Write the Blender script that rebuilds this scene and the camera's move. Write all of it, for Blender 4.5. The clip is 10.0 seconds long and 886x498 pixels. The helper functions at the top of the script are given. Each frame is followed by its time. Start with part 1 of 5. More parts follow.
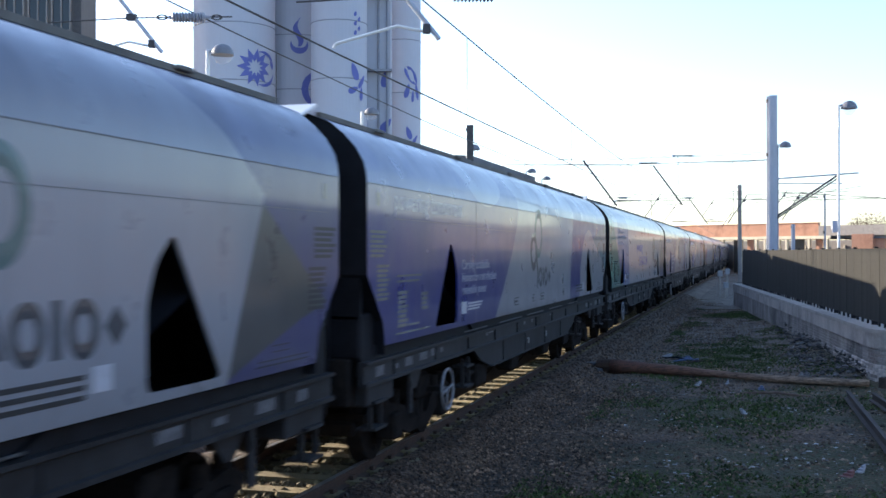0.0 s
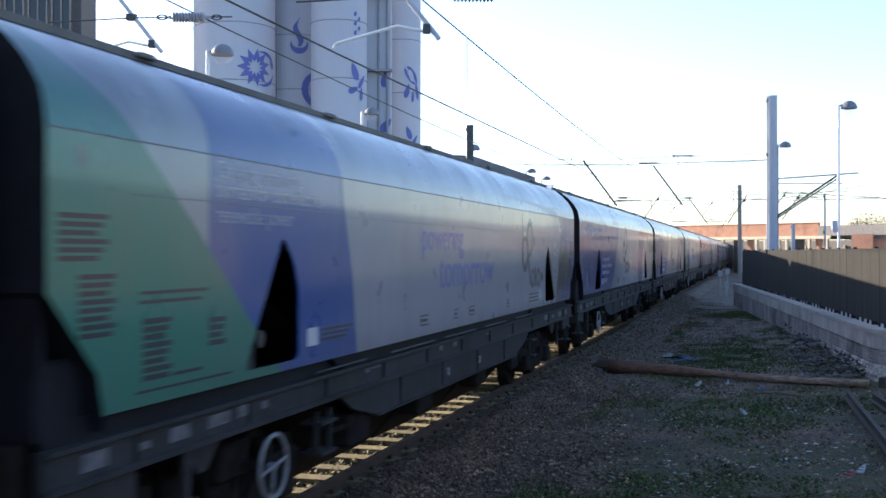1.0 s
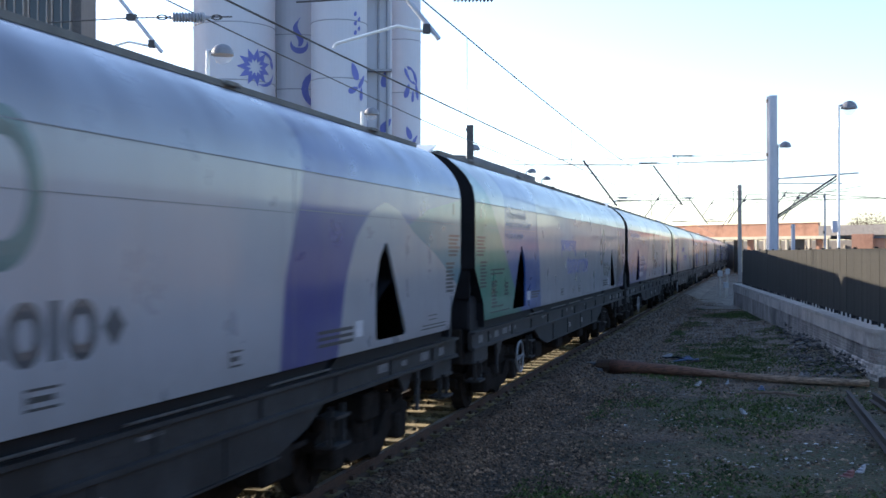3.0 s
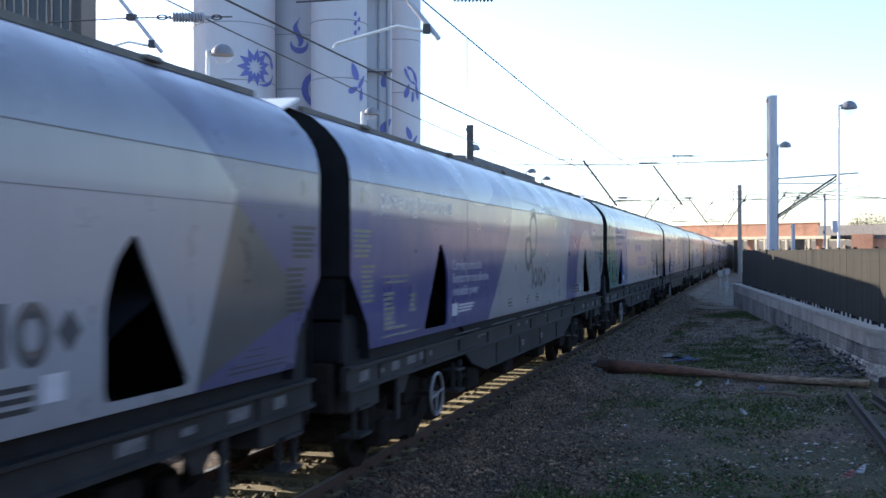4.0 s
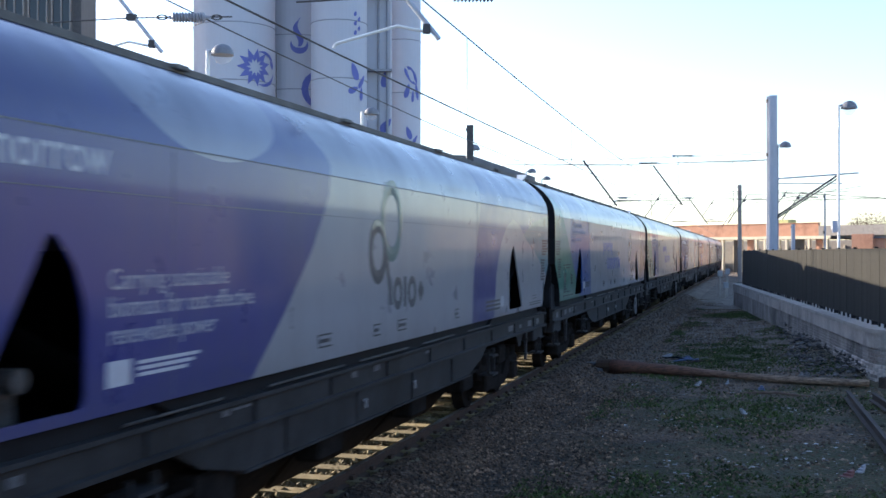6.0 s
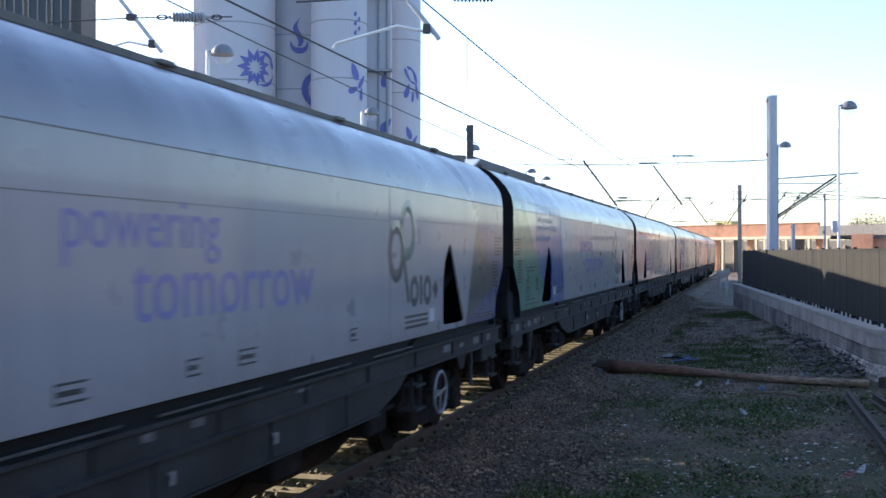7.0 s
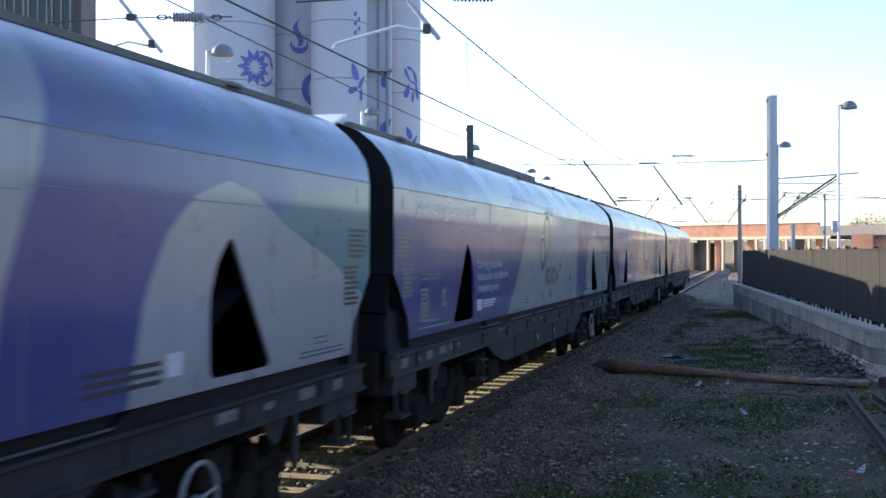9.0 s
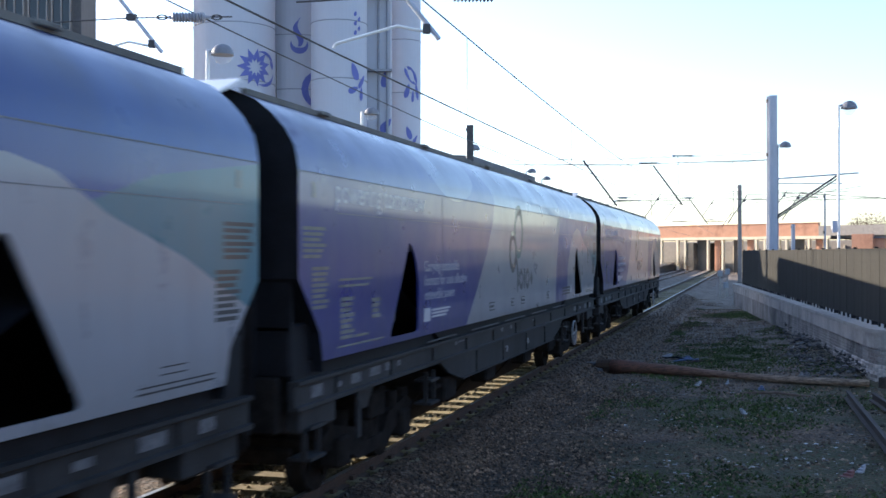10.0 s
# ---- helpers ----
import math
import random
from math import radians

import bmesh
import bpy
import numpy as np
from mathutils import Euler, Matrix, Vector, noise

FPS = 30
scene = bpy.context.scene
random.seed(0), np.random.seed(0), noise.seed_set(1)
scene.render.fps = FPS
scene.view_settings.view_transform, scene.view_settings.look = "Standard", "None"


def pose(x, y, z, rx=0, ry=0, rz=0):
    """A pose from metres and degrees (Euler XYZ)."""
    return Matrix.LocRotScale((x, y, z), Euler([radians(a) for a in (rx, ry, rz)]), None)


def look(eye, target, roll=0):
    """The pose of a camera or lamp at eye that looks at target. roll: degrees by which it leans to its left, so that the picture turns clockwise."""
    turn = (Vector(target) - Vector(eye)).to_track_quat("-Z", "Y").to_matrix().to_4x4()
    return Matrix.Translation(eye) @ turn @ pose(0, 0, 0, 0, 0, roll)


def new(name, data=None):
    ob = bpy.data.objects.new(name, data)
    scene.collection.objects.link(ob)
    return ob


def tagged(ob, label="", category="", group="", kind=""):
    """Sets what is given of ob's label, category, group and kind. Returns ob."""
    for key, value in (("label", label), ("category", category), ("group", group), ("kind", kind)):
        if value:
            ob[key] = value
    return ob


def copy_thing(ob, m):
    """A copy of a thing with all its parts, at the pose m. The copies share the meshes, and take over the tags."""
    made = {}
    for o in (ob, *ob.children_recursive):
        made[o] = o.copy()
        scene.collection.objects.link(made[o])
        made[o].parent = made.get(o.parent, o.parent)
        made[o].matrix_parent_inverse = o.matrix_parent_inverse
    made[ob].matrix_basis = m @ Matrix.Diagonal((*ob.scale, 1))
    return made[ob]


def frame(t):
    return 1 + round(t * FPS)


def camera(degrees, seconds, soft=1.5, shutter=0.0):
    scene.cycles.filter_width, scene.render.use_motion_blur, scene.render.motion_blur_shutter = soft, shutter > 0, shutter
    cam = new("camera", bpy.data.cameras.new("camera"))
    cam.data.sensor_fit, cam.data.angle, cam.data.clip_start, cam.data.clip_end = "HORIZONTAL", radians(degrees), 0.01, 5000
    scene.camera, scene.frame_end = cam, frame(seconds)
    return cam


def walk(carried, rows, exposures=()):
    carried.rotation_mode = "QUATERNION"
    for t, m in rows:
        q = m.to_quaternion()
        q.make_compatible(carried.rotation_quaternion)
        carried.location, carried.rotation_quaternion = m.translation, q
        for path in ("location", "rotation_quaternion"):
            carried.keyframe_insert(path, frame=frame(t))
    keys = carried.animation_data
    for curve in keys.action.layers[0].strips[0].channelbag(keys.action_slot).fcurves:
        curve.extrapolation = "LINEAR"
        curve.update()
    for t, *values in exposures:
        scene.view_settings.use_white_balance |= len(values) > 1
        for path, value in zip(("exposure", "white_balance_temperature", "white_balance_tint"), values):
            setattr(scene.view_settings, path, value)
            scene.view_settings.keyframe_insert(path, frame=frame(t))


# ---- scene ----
cam = camera(44.85, 10.0, soft=1.58, shutter=0.15)
EYE = pose(5.18, 0.0, 2.59, 90.18, 0, 16.2)
walk(cam, [(0.0, EYE), (10.0, EYE)], [(0.0, 1.45, 6120, 16)])

# ---- light ----
SUN_WAY = Vector((-1.0, 0.42, 0.315)).normalized()      # towards the low winter sun, behind the train
world = bpy.data.worlds.new("sky")
scene.world = world
world.use_nodes = True
wn = world.node_tree.nodes
sky = wn.new("ShaderNodeTexSky")
sky.sky_type = "NISHITA"
sky.sun_disc = False
sky.sun_elevation = math.asin(SUN_WAY.z)
sky.sun_rotation = math.atan2(SUN_WAY.x, SUN_WAY.y)
sky.altitude, sky.air_density, sky.dust_density, sky.ozone_density = 50, 1.0, 0.8, 2.4
world.node_tree.links.new(sky.outputs[0], wn["Background"].inputs[0])
wn["Background"].inputs[1].default_value = 0.15
sun = new("sun", bpy.data.lights.new("sun", "SUN"))
sun.data.energy, sun.data.angle, sun.data.color = 5.0, radians(0.6), (1.0, 0.85, 0.62)
sun.matrix_world = look(SUN_WAY * 100, (0, 0, 0))


# ---- materials ----
def link(m, a, b):
    m.node_tree.links.new(a, b)


def node(m, kind, **values):
    n = m.node_tree.nodes.new(kind)
    for k, v in values.items():
        n.inputs[int(k[1:]) if k[0] == "i" and k[1:].isdigit() else k].default_value = v
    return n


def math_node(m, op, a, b=0.0, c=0.0):
    n = m.node_tree.nodes.new("ShaderNodeMath")
    n.operation = op
    for i, v in enumerate((a, b, c)):
        if isinstance(v, (int, float)):
            n.inputs[i].default_value = v
        else:
            link(m, v, n.inputs[i])
    return n.outputs[0]


def mix(m, fac, a, b):
    n = m.node_tree.nodes.new("ShaderNodeMix")
    n.data_type = "RGBA"
    for sock, v in ((n.inputs[0], fac), (n.inputs[6], a), (n.inputs[7], b)):
        if isinstance(v, (int, float)):
            sock.default_value = v
        elif isinstance(v, tuple):
            sock.default_value = (*v, 1.0)
        else:
            link(m, v, sock)
    return n.outputs[2]


def ramp(m, fac, stops):
    n = m.node_tree.nodes.new("ShaderNodeValToRGB")
    e = n.color_ramp.elements
    while len(e) < len(stops):
        e.new(0.5)
    for el, (p, v) in zip(e, stops):
        el.position = p
        el.color = (v, v, v, 1) if isinstance(v, (int, float)) else (*v, 1)
    link(m, fac, n.inputs[0])
    return n.outputs[0]


def grain(m, scale, detail=4.0, rough=0.6, stretch=None, vec=None):
    n = node(m, "ShaderNodeTexNoise", Scale=scale, Detail=detail, Roughness=rough)
    co = vec
    if co is None:
        co = m.node_tree.nodes.new("ShaderNodeTexCoord").outputs["Object"]
    if stretch:
        mp = m.node_tree.nodes.new("ShaderNodeMapping")
        mp.inputs["Scale"].default_value = stretch
        link(m, co, mp.inputs[0])
        co = mp.outputs[0]
    link(m, co, n.inputs["Vector"])
    return n.outputs["Fac"]


def blank(name, rough=0.6, metal=0.0):
    m = bpy.data.materials.new(name)
    m.use_nodes = True
    b = m.node_tree.nodes["Principled BSDF"]
    b.inputs["Roughness"].default_value, b.inputs["Metallic"].default_value = rough, metal
    return m, b


def surface(name, c1, c2, scale=8.0, rough=0.6, metal=0.0, bump=0.2, depth=0.01, fine=60.0, stretch=None, spread=0.2, dirt=None, sheen=0.5):
    """A worn surface: two colours over a broad and a fine grain, uneven gloss and relief."""
    m, b = blank(name, rough, metal)
    b.inputs["Specular IOR Level"].default_value = sheen
    big, small = grain(m, scale, stretch=stretch), grain(m, fine, 3.0, stretch=stretch)
    f = math_node(m, "ADD", math_node(m, "MULTIPLY", big, 0.65), math_node(m, "MULTIPLY", small, 0.35))
    col = mix(m, ramp(m, f, [(0.36, 0.0), (0.64, 1.0)]), c1, c2)
    if dirt:
        col = mix(m, ramp(m, grain(m, scale * 0.37, 5.0, 0.7), [(0.5, 0.0), (0.68, 0.8)]), col, dirt)
    link(m, col, b.inputs["Base Color"])
    link(m, math_node(m, "ADD", rough - spread / 2, math_node(m, "MULTIPLY", big, spread)), b.inputs["Roughness"])
    if bump:
        n = node(m, "ShaderNodeBump", Strength=bump, Distance=depth)
        link(m, f, n.inputs["Height"])
        link(m, n.outputs[0], b.inputs["Normal"])
    return m


def varnish(*ms):
    for m in ms:
        b = m.node_tree.nodes["Principled BSDF"]
        b.inputs["Coat Weight"].default_value, b.inputs["Coat Roughness"].default_value, b.inputs["Coat IOR"].default_value = 0.8, 0.07, 1.38


def vary(m, low, high):
    """Each object of this material a little lighter or darker than the next."""
    b = m.node_tree.nodes["Principled BSDF"]
    src = b.inputs["Base Color"].links[0].from_socket
    info = m.node_tree.nodes.new("ShaderNodeObjectInfo")
    f = math_node(m, "ADD", low, math_node(m, "MULTIPLY", info.outputs["Random"], high - low))
    n = m.node_tree.nodes.new("ShaderNodeHueSaturation")
    link(m, src, n.inputs["Color"]), link(m, f, n.inputs["Value"])
    link(m, n.outputs[0], b.inputs["Base Color"])


PURPLE, GREEN, BLUE, TEAL = (0.030, 0.036, 0.195), (0.019, 0.188, 0.126), (0.020, 0.075, 0.27), (0.018, 0.15, 0.21)
WHITE, OLIVE, SLATE = (0.308, 0.311, 0.336), (0.060, 0.064, 0.066), (0.055, 0.056, 0.165)


def below(m, y, z, stops):
    """1 where z lies under the line given as (y, z) points."""
    line = ramp(m, math_node(m, "DIVIDE", y, 20.0), [(a / 20.0, v / 5.0) for a, v in stops])
    return math_node(m, "LESS_THAN", z, math_node(m, "MULTIPLY", line, 5.0))


def left_of(m, y, z, stops):
    """1 where y is less than the line given as (z, y) points."""
    line = ramp(m, math_node(m, "DIVIDE", z, 5.0), [(a / 5.0, v / 20.0) for a, v in stops])
    return math_node(m, "LESS_THAN", y, math_node(m, "MULTIPLY", line, 20.0))


def livery(name, scheme):
    """Painted hopper side: colour fields with hard edges, road film, streaks and a satin gloss."""
    m, b = blank(name, 0.3)
    co = m.node_tree.nodes.new("ShaderNodeTexCoord")
    sep = m.node_tree.nodes.new("ShaderNodeSeparateXYZ")
    link(m, co.outputs["Object"], sep.inputs[0])
    y, z = sep.outputs["Y"], sep.outputs["Z"]
    if scheme == "purple":
        lead = left_of(m, y, z, [(1.55, 5.55), (2.1, 6.25), (2.6, 6.8), (3.1, 7.2), (3.4, 7.27), (3.7, 6.95), (4.0, 6.5)])
        col = mix(m, lead, WHITE, PURPLE)
        ey = math_node(m, "DIVIDE", math_node(m, "SUBTRACT", y, 5.1), 1.25)
        ez = math_node(m, "DIVIDE", math_node(m, "SUBTRACT", z, 3.92), 0.66)
        inside = math_node(m, "LESS_THAN", math_node(m, "ADD", math_node(m, "MULTIPLY", ey, ey), math_node(m, "MULTIPLY", ez, ez)), 1.0)
        col = mix(m, inside, col, (0.28, 0.29, 0.35))
        band = math_node(m, "SUBTRACT", 1.0, left_of(m, y, z, [(1.59, 12.44), (2.34, 12.54), (3.08, 12.86), (3.67, 12.97), (4.1, 13.0)]))
        tail = mix(m, 1.0, PURPLE, ramp(m, math_node(m, "DIVIDE", y, 20.0), [(0.68, PURPLE), (0.80, BLUE)]))
        teal = below(m, y, z, [(15.9, 2.9), (16.6, 3.1), (18.2, 3.3)])
        tail = mix(m, math_node(m, "MULTIPLY", teal, math_node(m, "GREATER_THAN", y, 15.9)), tail, TEAL)
        arch = below(m, y, z, [(13.7, 1.5), (13.92, 2.3), (14.2, 2.72), (14.6, 3.0), (15.1, 3.13), (15.55, 3.05), (16.07, 2.82), (17.0, 2.55), (18.1, 2.1)])
        tail = mix(m, arch, tail, WHITE)
        col = mix(m, band, col, tail)
    else:
        under = below(m, y, z, [(0.0, 4.1), (0.5, 3.66), (0.9, 3.35), (1.7, 2.74), (2.41, 2.15), (3.1, 1.6)])
        blue = left_of(m, y, z, [(1.6, 4.85), (2.4, 4.72), (3.4, 4.4), (4.0, 4.2)])
        col = mix(m, blue, WHITE, BLUE)
        col = mix(m, math_node(m, "LESS_THAN", y, 1.85), col, (0.29, 0.32, 0.32))
        col = mix(m, math_node(m, "MULTIPLY", under, math_node(m, "LESS_THAN", y, 3.3)), col, GREEN)
        facet = math_node(m, "SUBTRACT", 1.0, left_of(m, y, z, [(1.6, 15.89), (1.94, 16.03), (3.06, 16.53), (3.35, 16.08), (3.7, 15.6), (4.1, 15.2)]))
        olive = below(m, y, z, [(15.5, 2.4), (16.45, 3.02), (17.1, 2.6), (18.1, 1.95)])
        foot = below(m, y, z, [(15.8, 1.6), (16.3, 1.75), (17.2, 2.0), (18.1, 2.2)])
        olive = math_node(m, "MULTIPLY", olive, math_node(m, "SUBTRACT", 1.0, foot))
        col = mix(m, facet, col, mix(m, olive, SLATE, OLIVE))
    # vertical streaks of rain-borne dirt, a dusty film and small scuffs
    b.inputs["Specular IOR Level"].default_value = 0.4
    b.inputs["Coat Weight"].default_value, b.inputs["Coat Roughness"].default_value, b.inputs["Coat IOR"].default_value = 0.8, 0.07, 1.38
    streak = ramp(m, grain(m, 1.0, 5.0, 0.65, (0.5, 2.6, 0.22)), [(0.48, 0.0), (0.85, 0.28)])
    col = mix(m, streak, col, (0.11, 0.105, 0.10))
    film = ramp(m, grain(m, 0.55, 6.0, 0.6), [(0.4, 0.0), (0.7, 0.14)])
    col = mix(m, film, col, (0.17, 0.16, 0.145))
    # streaky darker, duller upper shoulder: weaker sky light is put into the colour
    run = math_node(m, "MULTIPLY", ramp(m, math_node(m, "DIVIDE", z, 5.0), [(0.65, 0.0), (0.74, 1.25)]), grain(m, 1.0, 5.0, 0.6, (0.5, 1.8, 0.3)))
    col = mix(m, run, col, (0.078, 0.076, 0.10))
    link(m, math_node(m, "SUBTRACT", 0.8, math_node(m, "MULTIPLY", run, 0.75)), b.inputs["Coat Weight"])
    low = math_node(m, "MULTIPLY", ramp(m, math_node(m, "DIVIDE", z, 5.0), [(0.32, 0.5), (0.40, 0.0)]), grain(m, 9.0))
    col = mix(m, low, col, (0.13, 0.12, 0.11))
    link(m, col, b.inputs["Base Color"])
    link(m, math_node(m, "ADD", 0.15, math_node(m, "MULTIPLY", grain(m, 2.3, 5.0), 0.34)), b.inputs["Roughness"])
    n = node(m, "ShaderNodeBump", Strength=0.15, Distance=0.02)
    link(m, grain(m, 0.9, 2.0, 0.4, (1, 0.6, 1.6)), n.inputs["Height"])
    link(m, n.outputs[0], b.inputs["Normal"])
    return m


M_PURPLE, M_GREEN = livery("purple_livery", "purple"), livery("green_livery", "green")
M_BLACK = surface("black_steel", (0.008, 0.0085, 0.0105), (0.018, 0.019, 0.023), 3.0, 0.65, 0.0, 0.1, sheen=0.15)
M_SOLE = surface("dusty_grey_steel", (0.014, 0.014, 0.0155), (0.042, 0.041, 0.0415), 2.5, 0.7, 0.0, 0.15, dirt=(0.014, 0.012, 0.011), sheen=0.3)
M_BOGIE = surface("grimy_bogie_steel", (0.011, 0.010, 0.0095), (0.030, 0.026, 0.023), 6.0, 0.9, 0.0, 0.3, sheen=0.05)
M_ROOFTOP = surface("dusty_roof_hatch", (0.10, 0.093, 0.08), (0.20, 0.188, 0.162), 3.0, 0.8, 0.0, 0.2)
M_INK = surface("dark_grey_lettering", (0.034, 0.037, 0.045), (0.058, 0.062, 0.074), 20, 0.5, 0, 0)
M_MARK = surface("black_stencil_paint", (0.014, 0.015, 0.018), (0.030, 0.032, 0.037), 20, 0.5, 0, 0)
M_JOINT = surface("grey_panel_joint", (0.12, 0.12, 0.13), (0.22, 0.22, 0.235), 1.5, 0.5, 0, 0)
M_INKWHITE = surface("white_lettering", (0.48, 0.48, 0.51), (0.60, 0.60, 0.63), 12, 0.5, 0, 0)
M_INKPALE = surface("faded_white_lettering", (0.34, 0.34, 0.38), (0.46, 0.46, 0.50), 12, 0.5, 0, 0)
M_INKBLUE = surface("violet_blue_lettering", (0.15, 0.15, 0.36), (0.19, 0.19, 0.42), 12, 0.5, 0, 0)
M_INKYELLOW = surface("faded_yellow_marking", (0.14, 0.135, 0.125), (0.25, 0.24, 0.20), 12, 0.6, 0, 0)
M_INKTEAL = surface("teal_green_lettering", (0.07, 0.125, 0.12), (0.10, 0.17, 0.16), 12, 0.5, 0, 0)
M_PLATE = surface("faded_stencil_paint", (0.05, 0.05, 0.053), (0.19, 0.19, 0.20), 14, 0.7, 0, 0)
M_PLATEWHITE = surface("white_painted_metal", (0.26, 0.26, 0.265), (0.36, 0.36, 0.365), 14, 0.6, 0, 0)
M_LIP = surface("white_roof_plate", (0.74, 0.74, 0.72), (0.82, 0.82, 0.80), 5, 0.35, 0, 0)
M_PIPE = surface("worn_bright_pipe", (0.03, 0.029, 0.028), (0.13, 0.125, 0.12), 6, 0.5, 0.2, 0)
M_SCRAP = surface("dull_scrap_steel", (0.030, 0.023, 0.019), (0.075, 0.055, 0.045), 6, 0.85, 0.1, 0.3)
M_RING = surface("pale_grey_handwheel_paint", (0.15, 0.15, 0.155), (0.26, 0.26, 0.265), 20, 0.55, 0, 0.1)
M_RUST = surface("rusty_rail_steel", (0.035, 0.021, 0.015), (0.085, 0.050, 0.032), 9.0, 0.85, 0.1, 0.3)
M_RAILTOP = surface("polished_rail_head", (0.30, 0.29, 0.28), (0.42, 0.41, 0.39), 4.0, 0.42, 0.8, 0.02)
M_SLEEPER = surface("weathered_concrete_sleeper", (0.145, 0.118, 0.060), (0.315, 0.258, 0.136), 3.0, 0.9, 0, 0.5, dirt=(0.10, 0.08, 0.05))
M_SILO = surface("white_painted_silo", (0.42, 0.43, 0.49), (0.51, 0.52, 0.58), 0.12, 0.6, 0, 0.05, stretch=(1, 1, 0.15), dirt=(0.37, 0.38, 0.42))
M_SILOART = surface("blue_painted_motif", (0.09, 0.11, 0.36), (0.13, 0.15, 0.42), 0.6, 0.6, 0, 0)
M_SILOSEAM = surface("grey_silo_band", (0.22, 0.23, 0.27), (0.30, 0.31, 0.35), 1.0, 0.6, 0, 0)
M_GALV = surface("galvanised_steel", (0.36, 0.385, 0.44), (0.48, 0.50, 0.56), 3.0, 0.6, 0.1, 0.08, stretch=(1, 1, 0.2))
M_DARKSTEEL = surface("dark_weathered_steel", (0.045, 0.045, 0.05), (0.09, 0.085, 0.085), 4.0, 0.6, 0.3, 0.1)
M_WIRE = surface("copper_wire_patina", (0.05, 0.05, 0.055), (0.09, 0.085, 0.08), 10, 0.55, 0.5, 0)
M_PORCELAIN = surface("grey_porcelain_insulator", (0.25, 0.265, 0.31), (0.33, 0.345, 0.39), 10, 0.3, 0, 0)
M_BRICK = surface("orange_red_brick", (0.46, 0.225, 0.14), (0.56, 0.30, 0.195), 0.8, 0.85, 0, 0.3, fine=14.0, dirt=(0.26, 0.12, 0.08))
M_CREAM = surface("cream_painted_concrete", (0.60, 0.52, 0.38), (0.72, 0.64, 0.48), 0.7, 0.7, 0, 0.1)
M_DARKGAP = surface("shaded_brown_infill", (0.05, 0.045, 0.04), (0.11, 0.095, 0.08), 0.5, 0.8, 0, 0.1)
M_WALLBRICK = surface("grey_limewashed_brick", (0.31, 0.262, 0.23), (0.72, 0.62, 0.555), 1.3, 0.9, 0, 0.5, fine=18, stretch=(1, 1, 0.5), dirt=(0.09, 0.095, 0.095))
M_APRON = surface("stained_cement_render", (0.33, 0.285, 0.25), (0.56, 0.49, 0.43), 1.4, 0.9, 0, 0.4, stretch=(1, 1, 0.35), dirt=(0.13, 0.118, 0.108))
M_RUBBLE = surface("dusty_rubble", (0.05, 0.048, 0.046), (0.17, 0.16, 0.155), 2.0, 0.9, 0, 0.4)
M_MORTAR = surface("dirty_mortar", (0.28, 0.27, 0.26), (0.42, 0.41, 0.40), 8, 0.95, 0, 0.4)
M_COPING = surface("pale_concrete_coping", (0.32, 0.28, 0.24), (0.48, 0.425, 0.37), 1.2, 0.9, 0, 0.3, dirt=(0.22, 0.21, 0.20))
M_PANEL = surface("brown_grey_fence_board", (0.026, 0.026, 0.025), (0.052, 0.052, 0.047), 0.6, 0.9, 0, 0.3, stretch=(1, 1, 0.2), dirt=(0.020, 0.019, 0.017), sheen=0.1)
M_OLDWOOD = surface("weathered_brown_timber", (0.10, 0.062, 0.045), (0.21, 0.15, 0.11), 2.0, 0.85, 0, 0.4, fine=25, stretch=(0.35, 4, 4))
M_STONE = surface("grey_ballast_stone", (0.052, 0.034, 0.021), (0.190, 0.126, 0.080), 3.0, 0.9, 0, 0.4)
M_TRACKSTONE = surface("sunlit_track_ballast", (0.085, 0.068, 0.036), (0.20, 0.163, 0.088), 3.0, 0.9, 0, 0.4)
M_PALESTONE = surface("pale_limestone_chip", (0.20, 0.19, 0.18), (0.44, 0.42, 0.39), 3.0, 0.9, 0, 0.3)
M_GRASS = surface("short_winter_grass", (0.028, 0.056, 0.011), (0.080, 0.120, 0.027), 0.8, 0.85, 0, 0)
M_DRYLEAF = surface("bare_brown_twigs", (0.10, 0.075, 0.05), (0.19, 0.14, 0.095), 2, 0.9, 0, 0)
M_LITTER = surface("scuffed_white_litter", (0.22, 0.22, 0.23), (0.46, 0.47, 0.49), 14, 0.6, 0, 0)
M_LITTERBLUE = surface("faded_blue_plastic", (0.04, 0.065, 0.14), (0.09, 0.13, 0.24), 8, 0.5, 0, 0)
M_LITTERRED = surface("dull_red_scrap", (0.13, 0.05, 0.045), (0.24, 0.10, 0.09), 8, 0.7, 0, 0)
M_FACADE = surface("brown_grey_cladding", (0.11, 0.10, 0.095), (0.17, 0.155, 0.145), 0.6, 0.8, 0, 0.1, stretch=(1, 1, 0.2))
M_FRAME = surface("pale_window_frame", (0.22, 0.20, 0.19), (0.30, 0.28, 0.26), 3, 0.7, 0, 0)
M_VAN = surface("pale_yellow_van_paint", (0.55, 0.52, 0.20), (0.62, 0.59, 0.26), 2, 0.4, 0, 0)
M_CANOPY = surface("grey_felt_roof", (0.10, 0.10, 0.11), (0.16, 0.16, 0.17), 0.7, 0.8, 0, 0.1)
M_DOME = surface("smoked_lamp_dome", (0.13, 0.13, 0.145), (0.20, 0.20, 0.22), 5, 0.35, 0, 0)
M_PLATFORM = surface("worn_platform_asphalt", (0.07, 0.07, 0.072), (0.12, 0.118, 0.115), 1.2, 0.9, 0, 0.3)
M_BOWL, bsdf = blank("clear_lamp_bowl", 0.08)
